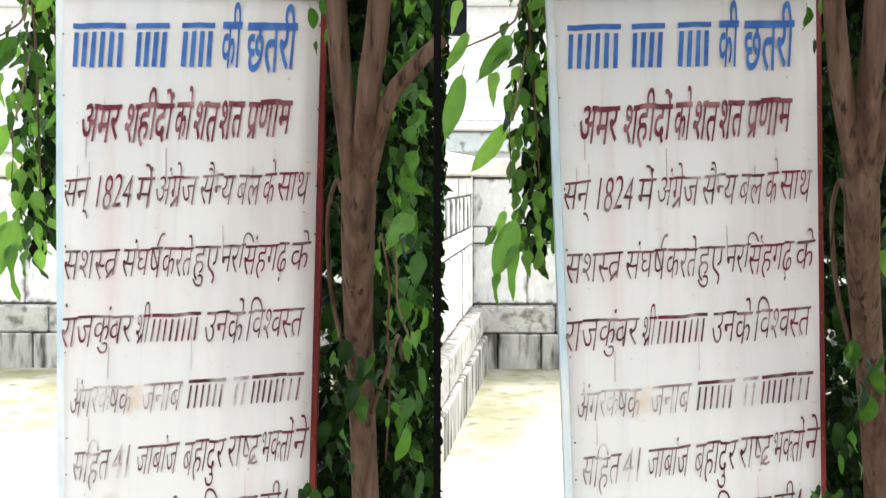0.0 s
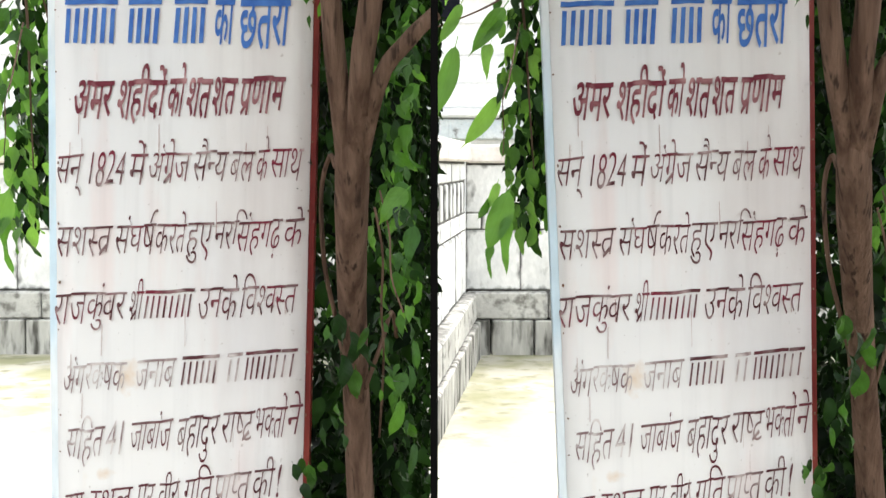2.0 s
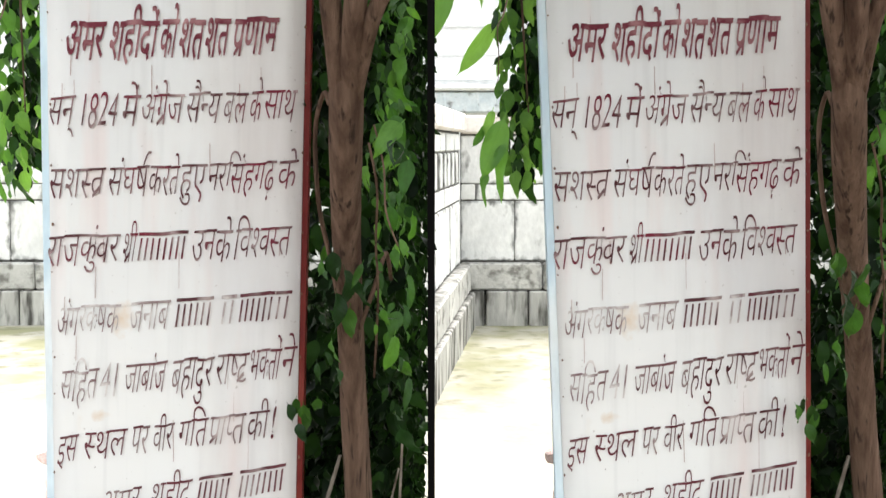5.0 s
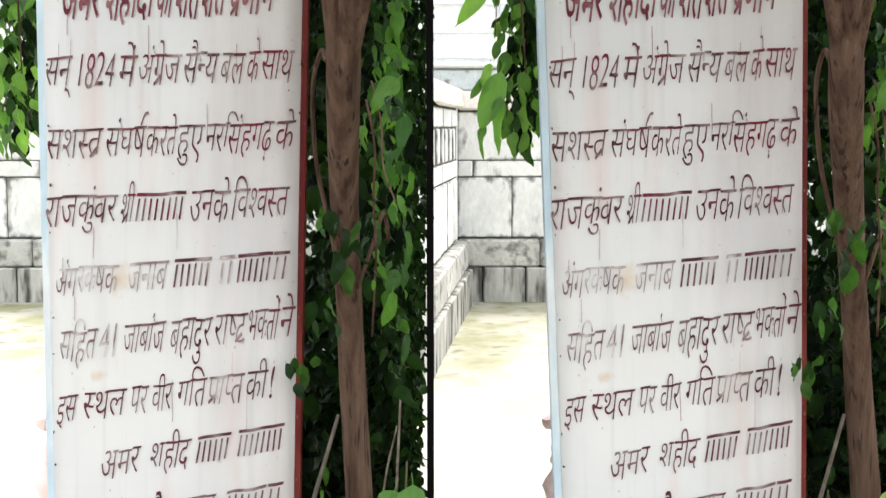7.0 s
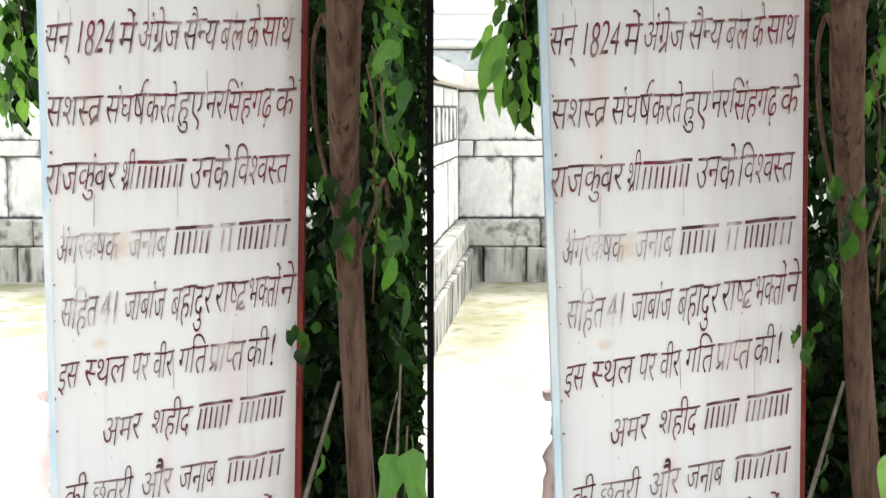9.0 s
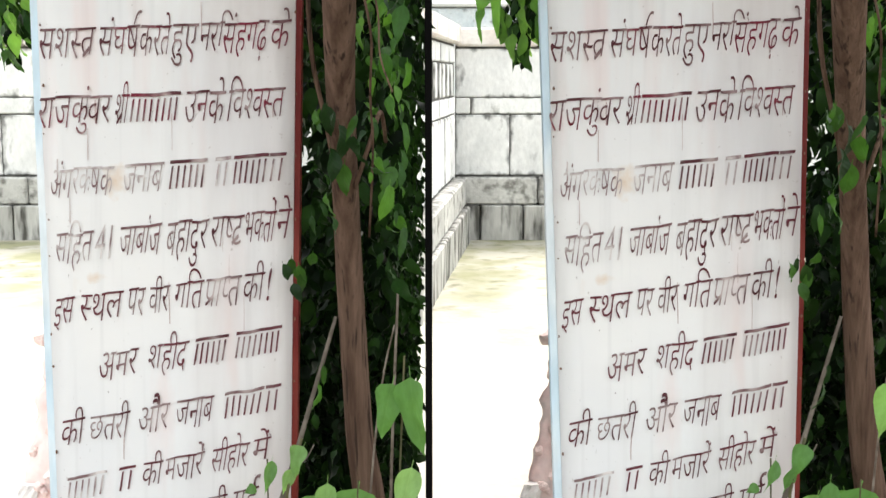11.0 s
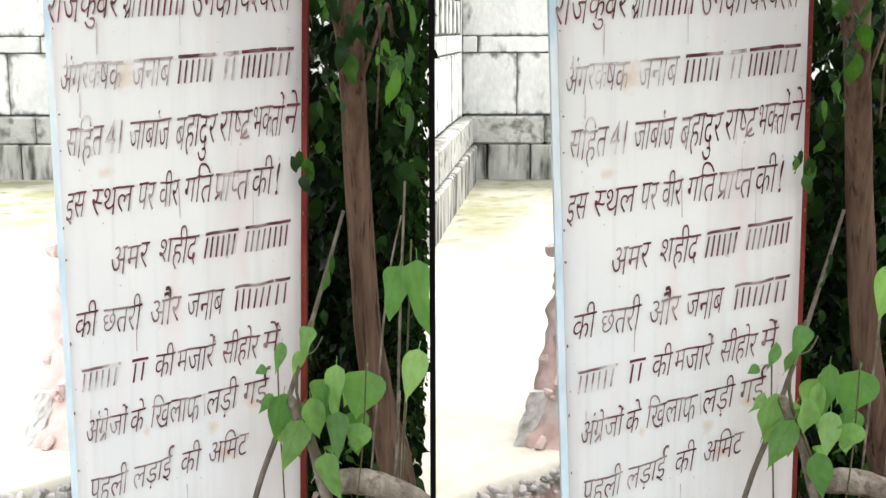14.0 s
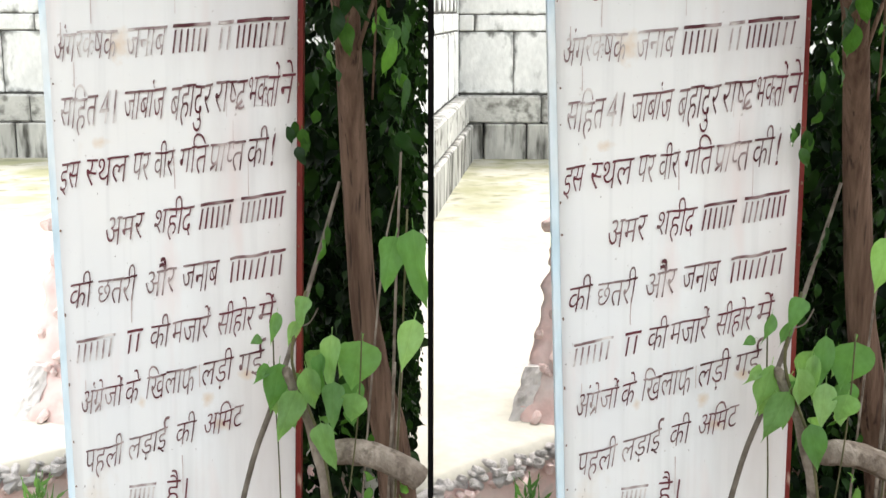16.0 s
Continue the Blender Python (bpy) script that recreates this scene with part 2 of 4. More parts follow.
M_BAND = mat("grey_blue_band", (0.54, 0.60, 0.63), (0.68, 0.71, 0.72), 5, 0.9, 0.4, 24, third=(0.2, 0.2, 0.2), third_at=(0.6, 0.7), third_scale=6)


def yard_floor():
    """Pale lime floor, greener with damp and moss towards the far wall."""
    m = mat("yard_floor", (0.60, 0.58, 0.52), (0.50, 0.48, 0.41), 1.2, 0.9, 0.35, 18)
    n, l = m.node_tree.nodes, m.node_tree.links
    b = n["Principled BSDF"]
    pale = b.inputs["Base Color"].links[0].from_socket
    tc, sp = n.new("ShaderNodeTexCoord"), n.new("ShaderNodeSeparateXYZ")
    l.new(tc.outputs["Object"], sp.inputs[0])

    def cloud(scale, lo, hi, top):
        t, r = n.new("ShaderNodeTexNoise"), n.new("ShaderNodeMapRange")
        t.inputs["Scale"].default_value, t.inputs["Detail"].default_value = scale, 7
        l.new(tc.outputs["Object"], t.inputs["Vector"])
        r.inputs["From Min"].default_value, r.inputs["From Max"].default_value, r.inputs["To Max"].default_value = lo, hi, top
        l.new(t.outputs[0], r.inputs["Value"])
        return r.outputs[0]

    def blend(fac, p, q):
        x = n.new("ShaderNodeMixRGB")
        l.new(fac, x.inputs["Fac"])
        for k, v in (("Color1", p), ("Color2", q)):
            if isinstance(v, tuple):
                x.inputs[k].default_value = (*v, 1)
            else:
                l.new(v, x.inputs[k])
        return x.outputs[0]

    damp = blend(cloud(1.7, 0.42, 0.62, 1.0), (0.40, 0.385, 0.325), (0.27, 0.27, 0.165))
    damp = blend(cloud(5.0, 0.54, 0.70, 0.8), damp, (0.17, 0.17, 0.10))
    near = n.new("ShaderNodeMapRange")
    near.inputs["From Min"].default_value, near.inputs["From Max"].default_value = 4.9, 9.4
    wob = n.new("ShaderNodeMath")
    wob.operation = "ADD"
    l.new(sp.outputs["Y"], wob.inputs[0])
    l.new(cloud(0.9, 0.25, 0.75, 2.6), wob.inputs[1])
    off = n.new("ShaderNodeMath")
    off.operation = "SUBTRACT"
    l.new(wob.outputs[0], off.inputs[0])
    off.inputs[1].default_value = 1.3
    l.new(off.outputs[0], near.inputs["Value"])
    l.new(blend(near.outputs[0], pale, damp), b.inputs["Base Color"])
    return m


M_YARD = yard_floor()
M_EARTH = mat("brown_earth", (0.10, 0.075, 0.05), (0.16, 0.12, 0.08), 5, 0.95, 0.8, 40)
M_PINK = mat("faded_pink_paint", (0.80, 0.58, 0.55), (0.84, 0.73, 0.70), 5, 0.9, 0.4, 24, third=(0.50, 0.45, 0.43), third_at=(0.62, 0.76), third_scale=7, vary=0.05)
M_RUBBLE = mat("grey_rubble", (0.58, 0.55, 0.54), (0.72, 0.69, 0.68), 8, 0.95, 0.7, 35, vary=0.15, third=(0.34, 0.32, 0.31), third_at=(0.56, 0.72), third_scale=14)
M_BARK = mat("brown_bark", (0.072, 0.042, 0.030), (0.170, 0.110, 0.080), 34, 0.95, 1.0, 170, (1, 1, 0.085), spread=(0.34, 0.66), third=(0.040, 0.026, 0.020),
             third_at=(0.57, 0.68), third_scale=64, gloss=0.1)
M_DRY = mat("grey_dry_wood", (0.15, 0.122, 0.100), (0.29, 0.25, 0.212), 22, 0.9, 1.0, 90, (1, 1, 0.7), third=(0.09, 0.07, 0.055), third_at=(0.54, 0.68), third_scale=28, gloss=0.1)
M_STICK = mat("grey_stick", (0.105, 0.088, 0.072), (0.18, 0.155, 0.13), 20, 0.9, 0.5, 90)
# one leaf in several tones: light and shade of the foliage are put into them
M_LEAF = leaf_mat("green_leaf", (0.010, 0.038, 0.009), (0.070, 0.190, 0.028), glow=0.20)
M_LEAF_LIGHT = leaf_mat("lit_leaf", (0.085, 0.195, 0.05), (0.20, 0.36, 0.10), glow=0.45)
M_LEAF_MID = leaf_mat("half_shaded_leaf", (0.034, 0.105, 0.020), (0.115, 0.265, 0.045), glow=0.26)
# inner leaves almost black: the depth's shade is put into their colour
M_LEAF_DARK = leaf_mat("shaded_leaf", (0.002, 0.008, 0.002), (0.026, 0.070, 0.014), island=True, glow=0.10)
M_CREEPER = leaf_mat("creeper_leaf", (0.10, 0.23, 0.075), (0.29, 0.48, 0.20), glow=0.30)
M_GREEN_STEM = mat("green_brown_stem", (0.07, 0.07, 0.035), (0.11, 0.10, 0.05), 20, 0.8, 0.3, 90)
M_BLACK = mat("divider_black", (0.004, 0.004, 0.004), (0.006, 0.006, 0.006), 10, 0.9, 0.05, 60, gloss=0.0)
M_BOX = mat("dark_housing", (0.006, 0.007, 0.011), (0.012, 0.012, 0.018), 8, 0.8, 0.1, 50, gloss=0.05)

# ---- helpers of this scene ----
K = 0.24522     # sideways step per metre of depth between the plot's two copies, set to fit the camera's view


def spot(s, x, y, z):
    """A place in the plot (x across, y away, z up), in its west (s = -1) or east (s = 1) copy, shifted to fit the view.
    """
    return Vector((x + s * (K * y - 0.0214 * (z - 1.68)), y, z))


def part(name, bm, material, parent, label=""):
    me = bpy.data.meshes.new(name)
    bm.to_mesh(me)
    bm.free()
    me.materials.append(material)
    ob = new(name, me)
    ob.parent = parent
    return tagged(ob, label)


def share(name, me, parent, m, label=""):
    ob = new(name, me)
    ob.parent = parent
    ob.matrix_basis = m
    return tagged(ob, label)


def empty(name, m, label, category, group="", kind=""):
    ob = new(name)
    ob.matrix_basis = m
    return tagged(ob, label, category, group, kind)


def box(bm, x0, x1, y0, y1, z0, z1, bevel=0.0, seg=1):
    r = bmesh.ops.create_cube(bm, size=1.0)
    for v in r["verts"]:
        v.co = Vector((x0 + (v.co.x + 0.5) * (x1 - x0), y0 + (v.co.y + 0.5) * (y1 - y0), z0 + (v.co.z + 0.5) * (z1 - z0)))
    if bevel:
        es = list({e for v in r["verts"] for e in v.link_edges})
        bmesh.ops.bevel(bm, geom=es, offset=bevel, segments=seg, affect="EDGES", profile=0.6)
    return bm


def tube(bm, points, radii, sides=10, rough=0.0, seed=0, caps=True):
    """A tapered, slightly uneven limb along points."""
    rng = random.Random(seed)
    pts = [Vector(p) for p in points]
    fine, rad = [], []
    for i in range(len(pts) - 1):
        p0, p1, p2, p3 = pts[max(i - 1, 0)], pts[i], pts[i + 1], pts[min(i + 2, len(pts) - 1)]
        for k in range(5):
            t = k / 5
            fine.append(0.5 * ((2 * p1) + (p2 - p0) * t + (2 * p0 - 5 * p1 + 4 * p2 - p3) * t * t + (3 * p1 - p0 - 3 * p2 + p3) * t ** 3))
            rad.append(radii[i] + (radii[i + 1] - radii[i]) * t)
    fine.append(pts[-1])
    rad.append(radii[-1])
    rings = []
    side = None
    for i, p in enumerate(fine):
        d = (fine[min(i + 1, len(fine) - 1)] - fine[max(i - 1, 0)]).normalized()
        a = side - d * side.dot(d) if side else d.orthogonal()
        a.normalize()
        side = a
        b = d.cross(a)
        ring = []
        for k in range(sides):
            an = 2 * math.pi * k / sides
            r = rad[i] * (1 + rough * (noise.noise(Vector((an * 1.3 + seed, i * 0.23, seed * 3.1))) + 0.4 * (rng.random() - 0.5)))
            ring.append(bm.verts.new(p + a * (math.cos(an) * r) + b * (math.sin(an) * r)))
        rings.append(ring)
    for r0, r1 in zip(rings, rings[1:]):
        for k in range(sides):
            bm.faces.new((r0[k], r0[(k + 1) % sides], r1[(k + 1) % sides], r1[k])).smooth = True
    if caps:
        bm.faces.new(list(reversed(rings[0])))
        bm.faces.new(rings[-1])
    return bm


def stone(bm, c, size, seed):
    """A rough, rounded lump of stone."""
    rng = random.Random(seed)
    r = bmesh.ops.create_icosphere(bm, subdivisions=2, radius=1.0)
    off = Vector((rng.random() * 50, rng.random() * 50, rng.random() * 50))
    for v in r["verts"]:
        q = Vector([math.copysign(abs(a) ** 0.7, a) for a in v.co])
        q *= 1 + 0.35 * noise.noise(q * 1.6 + off)
        v.co = Vector(c) + Vector((q.x * size[0], q.y * size[1], q.z * size[2]))
    return bm


# ---- ground ----
def yard_height(x, y):
    return 0.07 - 0.034 * (11.4 - min(max(y, 3.0), 11.4)) + 0.008 * noise.noise(Vector((x * 0.8, y * 0.8, 0)))


def rim_line(x):
    """How near the yard's broken front edge comes: it draws back behind each board."""
    u = (min(max(x, -1.66), 1.04) - 0.02) % 1.62
    if u < 0.42:
        y = 3.14 + 0.36 * u / 0.42
    elif u < 1.0:
        y = 3.50
    elif u < 1.5:
        y = 3.50 - 0.50 * (u - 1.0) / 0.5
    else:
        y = 3.00 + 0.14 * (u - 1.5) / 0.12
    return y + 0.02 * math.sin(x * 15.0) + 0.014 * math.sin(x * 41.0 + 1)


def build_ground():
    bm = bmesh.new()
    xs = [-400, -60, -16] + [-8 + 0.16 * i for i in range(101)] + [16, 60, 400]
    depth = [0, 0.02, 0.06] + [0.14 * i for i in range(1, 64)] + [12, 40, 400]
    low = [-60, -8] + [-3 + 0.25 * i for i in range(25)] + [3.4, 3.6]
    rows = []
    for d in low:
        rows.append([bm.verts.new((x, min(d, rim_line(x) - 0.02), -0.62 + 0.03 * noise.noise(Vector((x, d, 5))))) for x in xs])
    n_low = len(rows)
    for d in depth:
        rows.append([bm.verts.new((x, rim_line(x) + d, yard_height(x, rim_line(x) + d) - (0.05 if d == 0 else 0))) for x in xs])
    for j in range(len(rows) - 1):
        for i in range(len(xs) - 1):
            f = bm.faces.new((rows[j][i], rows[j][i + 1], rows[j + 1][i + 1], rows[j + 1][i]))
            f.smooth = j != n_low - 1
            f.material_index = 1 if j < n_low - 1 else (2 if j == n_low - 1 else 0)
    me = bpy.data.meshes.new("ground")
    bm.to_mesh(me)
    bm.free()
    for m in (M_YARD, M_EARTH, M_PINK):
        me.materials.append(m)
    return tagged(new("ground", me), "pale sunlit yard floor with mossy stains, dropping to brown earth", "ground", kind="structure")


build_ground()


# ---- stone walls round the yard ----
def wall(name, m, length, label, panelled=False):
    """A limewashed block wall along +x of m, its face at y = 0 towards -y; blocks, ledge, plinth and coping are pieces."""
    w = empty(name, m, label, "wall", kind="structure")
    rng = random.Random(len(name) + int(length * 10))
    bm = bmesh.new()
    box(bm, 0, length, 0.02, 0.42, -0.4, 2.22)
    part("core", bm, M_JOINT, w)
    cache = {}

    def block(nm, x0, x1, z0, z1, y0, material, bevel=0.012, depth=0.1):
        key = (nm, round(x1 - x0, 2), round(z1 - z0, 2), material.name)
        if key not in cache:
            b = bmesh.new()
            box(b, 0, x1 - x0, 0, depth, 0, z1 - z0, bevel)
            me = bpy.data.meshes.new(nm)
            b.to_mesh(me)
            b.free()
            me.materials.append(material)
            cache[key] = me
        share(nm, cache[key], w, pose(x0, y0 + rng.uniform(-0.004, 0.004), z0))

    upper = ((1.648, 2.178, 1.15, 0.0),)
    if panelled:
        upper = ((2.0, 2.178, 0.40, 0.1),)
        b = bmesh.new()
        box(b, 0, length, 0.025, 0.06, 1.64, 2.0)
        part("recess", b, M_BAND, w, "blue grey recessed panels")
        x = 0.1
        while x < length - 0.15:
            block("pilaster", x, x + 0.13, 1.655, 1.985, 0.0, M_STONE)
            x += 0.36
    for z0, z1, step, shift in ((0.785, 1.452, 0.61, 0.0), (1.466, 1.638, 0.82, 0.65), *upper):
        x = -shift
        while x < length:
            a, b = max(x, 0), min(x + step - 0.010, length)
            if b - a > 0.03:
                block("stone_block", a, b, z0, z1, 0.0, M_STONE)
            x += step
    x = 0
    while x < length:
        b = min(x + 0.92, length)
        block("ledge_stone", x, b - 0.012, 0.46, 0.765, -0.12, M_LEDGE, 0.022, 0.24)
        block("coping_stone", x, b - 0.008, 2.20, 2.40, -0.07, M_COPING, 0.02, 0.56)
        x += 0.92
    x = -0.2
    while x < length:
        a, b = max(x, 0), min(x + 0.47, length)
        block("plinth_stone", a, b - 0.007, -0.15, 0.453, -0.16, M_PLINTH, 0.015, 0.26)
        x += 0.48
    return w


WALL_Y = 11.5
wall("wall_north", pose(-5.46, WALL_Y, 0), 5.64, "limewashed stone block wall with dark joints and grey plinth")
wall("wall_north_east", pose(0.20, WALL_Y, 0), 5.6, "limewashed stone block wall with dark joints and grey plinth")
side_turn = math.degrees(math.atan2(11.3 - 7.2, 0.20 + 0.26))
# the side wall is tilted to fit the camera's view, falling with the yard towards its near end
wall("wall_side", pose(-0.26, 7.2, -0.185, 0, -2.6, side_turn), 4.12, "limewashed stone side wall with grey weathered plinth", True)


def far_building():
    b = empty("white_building", pose(0, 15.5, 0), "whitewashed stepped building behind the yard wall", "building")
    bm = bmesh.new()
    box(bm, -14, 14, 0.0, 6, -0.5, 3.1, 0.03)
    part("lower_storey", bm, M_FAR, b)
    bm = bmesh.new()
    box(bm, -14, 14, -0.12, 0.1, 2.74, 3.04, 0.02)
    part("band", bm, M_BAND, b, "grey blue weathered stone band")
    for i in range(56):
        bm = bmesh.new()
        box(bm, -14 + i * 0.5, -13.96 + i * 0.5, -0.15, -0.11, 2.75, 3.03, 0.006)
        part("band_joint", bm, M_BAND, b)
    bm = bmesh.new()
    box(bm, -14, 14, -0.2, 0.5, 3.06, 3.14, 0.03)
    part("cornice", bm, M_FAR, b)
    bm = bmesh.new()
    box(bm, -14, 14, 1.2, 6, 3.1, 5.2, 0.03)
    part("upper_storey", bm, M_FAR, b)
    for z in (3.35, 3.75, 4.2, 4.7):
        bm = bmesh.new()
        box(bm, -14, 14, 1.12, 1.3, z, z + 0.05, 0.012)
        part("moulding", bm, M_FAR, b)
    bm = bmesh.new()
    box(bm, -14, 14, 0.9, 6, 5.2, 5.4, 0.03)
    part("roof_slab", bm, M_FAR, b)
    for x in (-6.3, 1.05, 6.0):
        bm = bmesh.new()
        box(bm, x - 0.1, x + 0.1, 1.14, 1.26, 4.0, 4.32, 0.01)
        part("vent", bm, M_BAND, b, "small blue grey vent")
    return b


far_building()


def wall_lantern(m):
    """A dark floodlight housing on a bracket pole."""
    o = empty("floodlight", m, "dark floodlight housing on a thin pole", "floodlight")
    bm = bmesh.new()
    box(bm, -0.17, 0.15, -0.08, 0.08, 0.0, 0.55, 0.015)
    part("housing", bm, M_BOX, o)
    bm = bmesh.new()
    tube(bm, [(-0.1, 0.1, -3.75), (-0.1, 0.1, -1.5), (-0.1, 0.1, 0.5)], [0.02, 0.02, 0.02], 8)
    part("pole", bm, M_BOX, o)
    return o


wall_lantern(pose(-0.03, 11.05, 3.70))

# ---- painted boards ----
FONT = {}


def glyph(ch, bold):
    """Outline mesh data of one character of the built-in font, as (vertices, faces, pen advance)."""
    key = (ch, bold)
    if key not in FONT:
        def shape(s):
            c = bpy.data.curves.new("t", "FONT")
            c.body, c.resolution_u, c.offset = s, 3, bold
            o = new("t", c)
            me = o.evaluated_get(bpy.context.evaluated_depsgraph_get()).to_mesh()
            v, f = [tuple(a.co) for a in me.vertices], [tuple(p.vertices) for p in me.polygons]
            bpy.data.objects.remove(o)
            bpy.data.curves.remove(c)
            return v, f
        v, f = shape(ch)
        wide, _ = shape(ch + "\u092e")
        alone, _ = shape("\u092e")
        FONT[key] = (v, f, max(p[0] for p in wide) - max(p[0] for p in alone))
    return FONT[key]


def word_letters(spelling, bold, rng):
    """Letters of a word, one mesh each. Spelling in drawing order; '<' halves the next letter, '/' adds the low slash, '^' the high hook to the last one."""
    out = []
    pen, half = 0.0, False
    lift, tall = 0.0, 1.0
    for ch in spelling:
        if ch == "<":
            half = True
            continue
        if ch == "/":
            bm = out[-1]
            bm.faces.new([bm.verts.new((pen + a, b, 0)) for a, b in ((-0.20, 0.22), (-0.14, 0.14), (-0.42, -0.02), (-0.46, 0.05))])
            continue
        flip = ch == "^"
        v, f, adv = glyph("\u0947" if flip else ch, bold)
        sign = flip or adv < 0.2 or ch in "\u093e\u0940\u094b"
        if not (sign and out):
            bm = bmesh.new()
            out.append(bm)
            lift, tall = rng.gauss(0, 0.012), 1 + rng.gauss(0, 0.05)
        bm = out[-1]
        vs = [bm.verts.new(((-0.4 - a[0] if flip else a[0]) + pen, 0.622 + (a[1] - 0.622) * tall + lift, 0)) for a in v]
        fs = []
        for q in f:
            try:
                fs.append(bm.faces.new([vs[i] for i in q]))
            except ValueError:
                pass
        if half:
            trim = 0.12 if ch == "\u0915" else 0.21
            geom = vs + list({e for q in fs for e in q.edges}) + fs
            bmesh.ops.bisect_plane(bm, geom=geom, plane_co=(pen + adv - trim, 0, 0), plane_no=(1, 0, 0), clear_outer=True)
            adv -= trim
            half = False
        if not flip:
            pen += adv + rng.gauss(0, 0.008)
    return [b for b in out if b.verts]


def word_bars(count, thick):
    """Plain bars of a word's size: a head bar over a row of upright bars, one mesh each."""
    out = []

    def quad(x0, x1, y0, y1):
        bm = bmesh.new()
        n = max(1, int((x1 - x0) / 0.3))
        for i in range(n):
            a, b = x0 + (x1 - x0) * i / n, x0 + (x1 - x0) * (i + 1) / n
            bm.faces.new([bm.verts.new(p) for p in ((a, y0, 0), (b, y0, 0), (b, y1, 0), (a, y1, 0))])
        bmesh.ops.remove_doubles(bm, verts=bm.verts, dist=1e-4)
        out.append(bm)
    quad(0, count * 0.62, 0.55, 0.622)
    for i in range(2 * count):
        x = i * 0.31
        quad(x + 0.155 - thick / 2, x + 0.155 + thick / 2, 0.02, 0.50)
    return out


# each line: colour, letter height, height of the head stroke at both ends, then words (a number: that many bars) with their start and end
LINES = [
    ("blue", 0.128, 2.240, 2.246, [(3, -0.376, -0.227), (2, -0.196, -0.104), (2, -0.069, 0.025), ("की", 0.046, 0.101), ("छतरी", 0.117, 0.255)]),
    ("red", 0.092, 2.009, 2.026, [("अमर", -0.343, -0.234), ("शहीदों", -0.218, -0.088), ("को", -0.080, -0.033), ("शत", -0.025, 0.041),
                                   ("शत", 0.046, 0.109), ("प/णाम", 0.120, 0.243)]),
    ("brown", 0.078, 1.801, 1.829, [("सन्", -0.390, -0.310), ("1824", -0.292, -0.197), ("में", -0.184, -0.137), ("अंग/ेज", -0.130, -0.016),
                                  ("सै<नय", -0.006, 0.088), ("बल", 0.098, 0.161), ("के", 0.170, 0.202), ("साथ", 0.209, 0.297)]),
    ("brown", 0.074, 1.602, 1.635, [("सश<सत/", -0.385, -0.231), ("संघष^", -0.220, -0.110), ("करते", -0.107, -0.024), ("हुए", -0.020, 0.051),
                                  ("नरिसंहगढ़", 0.057, 0.242), ("के", 0.250, 0.301)]),
    ("brown", 0.074, 1.417, 1.451, [("राजकुंवर", -0.387, -0.188), ("श/ी", -0.176, -0.141), (4, -0.138, -0.001), ("उनके", 0.015, 0.124), ("िव<शव<सत", 0.132, 0.285)]),
    ("dark", 0.074, 1.219, 1.275, [("अंगर<कषक", -0.358, -0.185), ("जनाब", -0.157, -0.048), (3, -0.032, 0.072), (1, 0.093, 0.135), (3, 0.144, 0.240), (1, 0.242, 0.288)]),
    ("dark", 0.076, 1.041, 1.121, [("सिहत", -0.347, -0.243), ("41", -0.235, -0.190), ("जाबांज", -0.168, -0.054), ("बहादुर", -0.038, 0.075),
                                   ("रा<षट/", 0.084, 0.174), ("भ<कतों", 0.178, 0.261), ("ने", 0.266, 0.302)]),
    ("dark", 0.070, 0.862, 0.948, [("इस", -0.352, -0.299), ("<सथल", -0.280, -0.162), ("पर", -0.148, -0.100), ("वीर", -0.088, -0.033), ("गित", -0.018, 0.062),
                                   ("प/ा<पत", 0.067, 0.165), ("की", 0.173, 0.231), ("!", 0.242, 0.249)]),
    ("dark", 0.070, 0.709, 0.795, [("अमर", -0.228, -0.121), ("शहीद", -0.090, 0.017), (3, 0.034, 0.128), (4, 0.149, 0.276)]),
    ("dark", 0.069, 0.518, 0.631, [("की", -0.339, -0.273), ("छतरी", -0.257, -0.147), ("और", -0.120, -0.035), ("जनाब", -0.016, 0.088), (3, 0.117, 0.226), (1, 0.230, 0.274)]),
    ("dark", 0.064, 0.356, 0.480, [(3, -0.327, -0.214), (1, -0.180, -0.134), ("की", -0.112, -0.054), ("मजारें", -0.047, 0.060), ("सीहोर", 0.083, 0.187), ("में", 0.197, 0.246)]),
    ("dark", 0.064, 0.205, 0.340, [("अंग/ेजों", -0.312, -0.195), ("के", -0.186, -0.145), ("िखलाफ", -0.126, 0.018), ("लड़ी", 0.037, 0.124), ("गई", 0.140, 0.213)]),
    ("dark", 0.061, 0.029, 0.178, [("पहली", -0.308, -0.196), ("लड़ाई", -0.180, -0.067), ("की", -0.040, 0.014), ("अिमट", 0.040, 0.152)]),
    ("dark", 0.061, -0.072, -0.045, [(3, -0.185, -0.106), ("है।", -0.074, -0.012)]),
]
BOARD_LOW, BOARD_TOP = -0.64, 2.335


def side_at(z, which):
    """The board's left and right edge at height z: it narrows downwards."""
    t = (z - 2.3) / -2.4
    return -0.428 + 0.063 * t if which < 0 else 0.338 - 0.022 * t


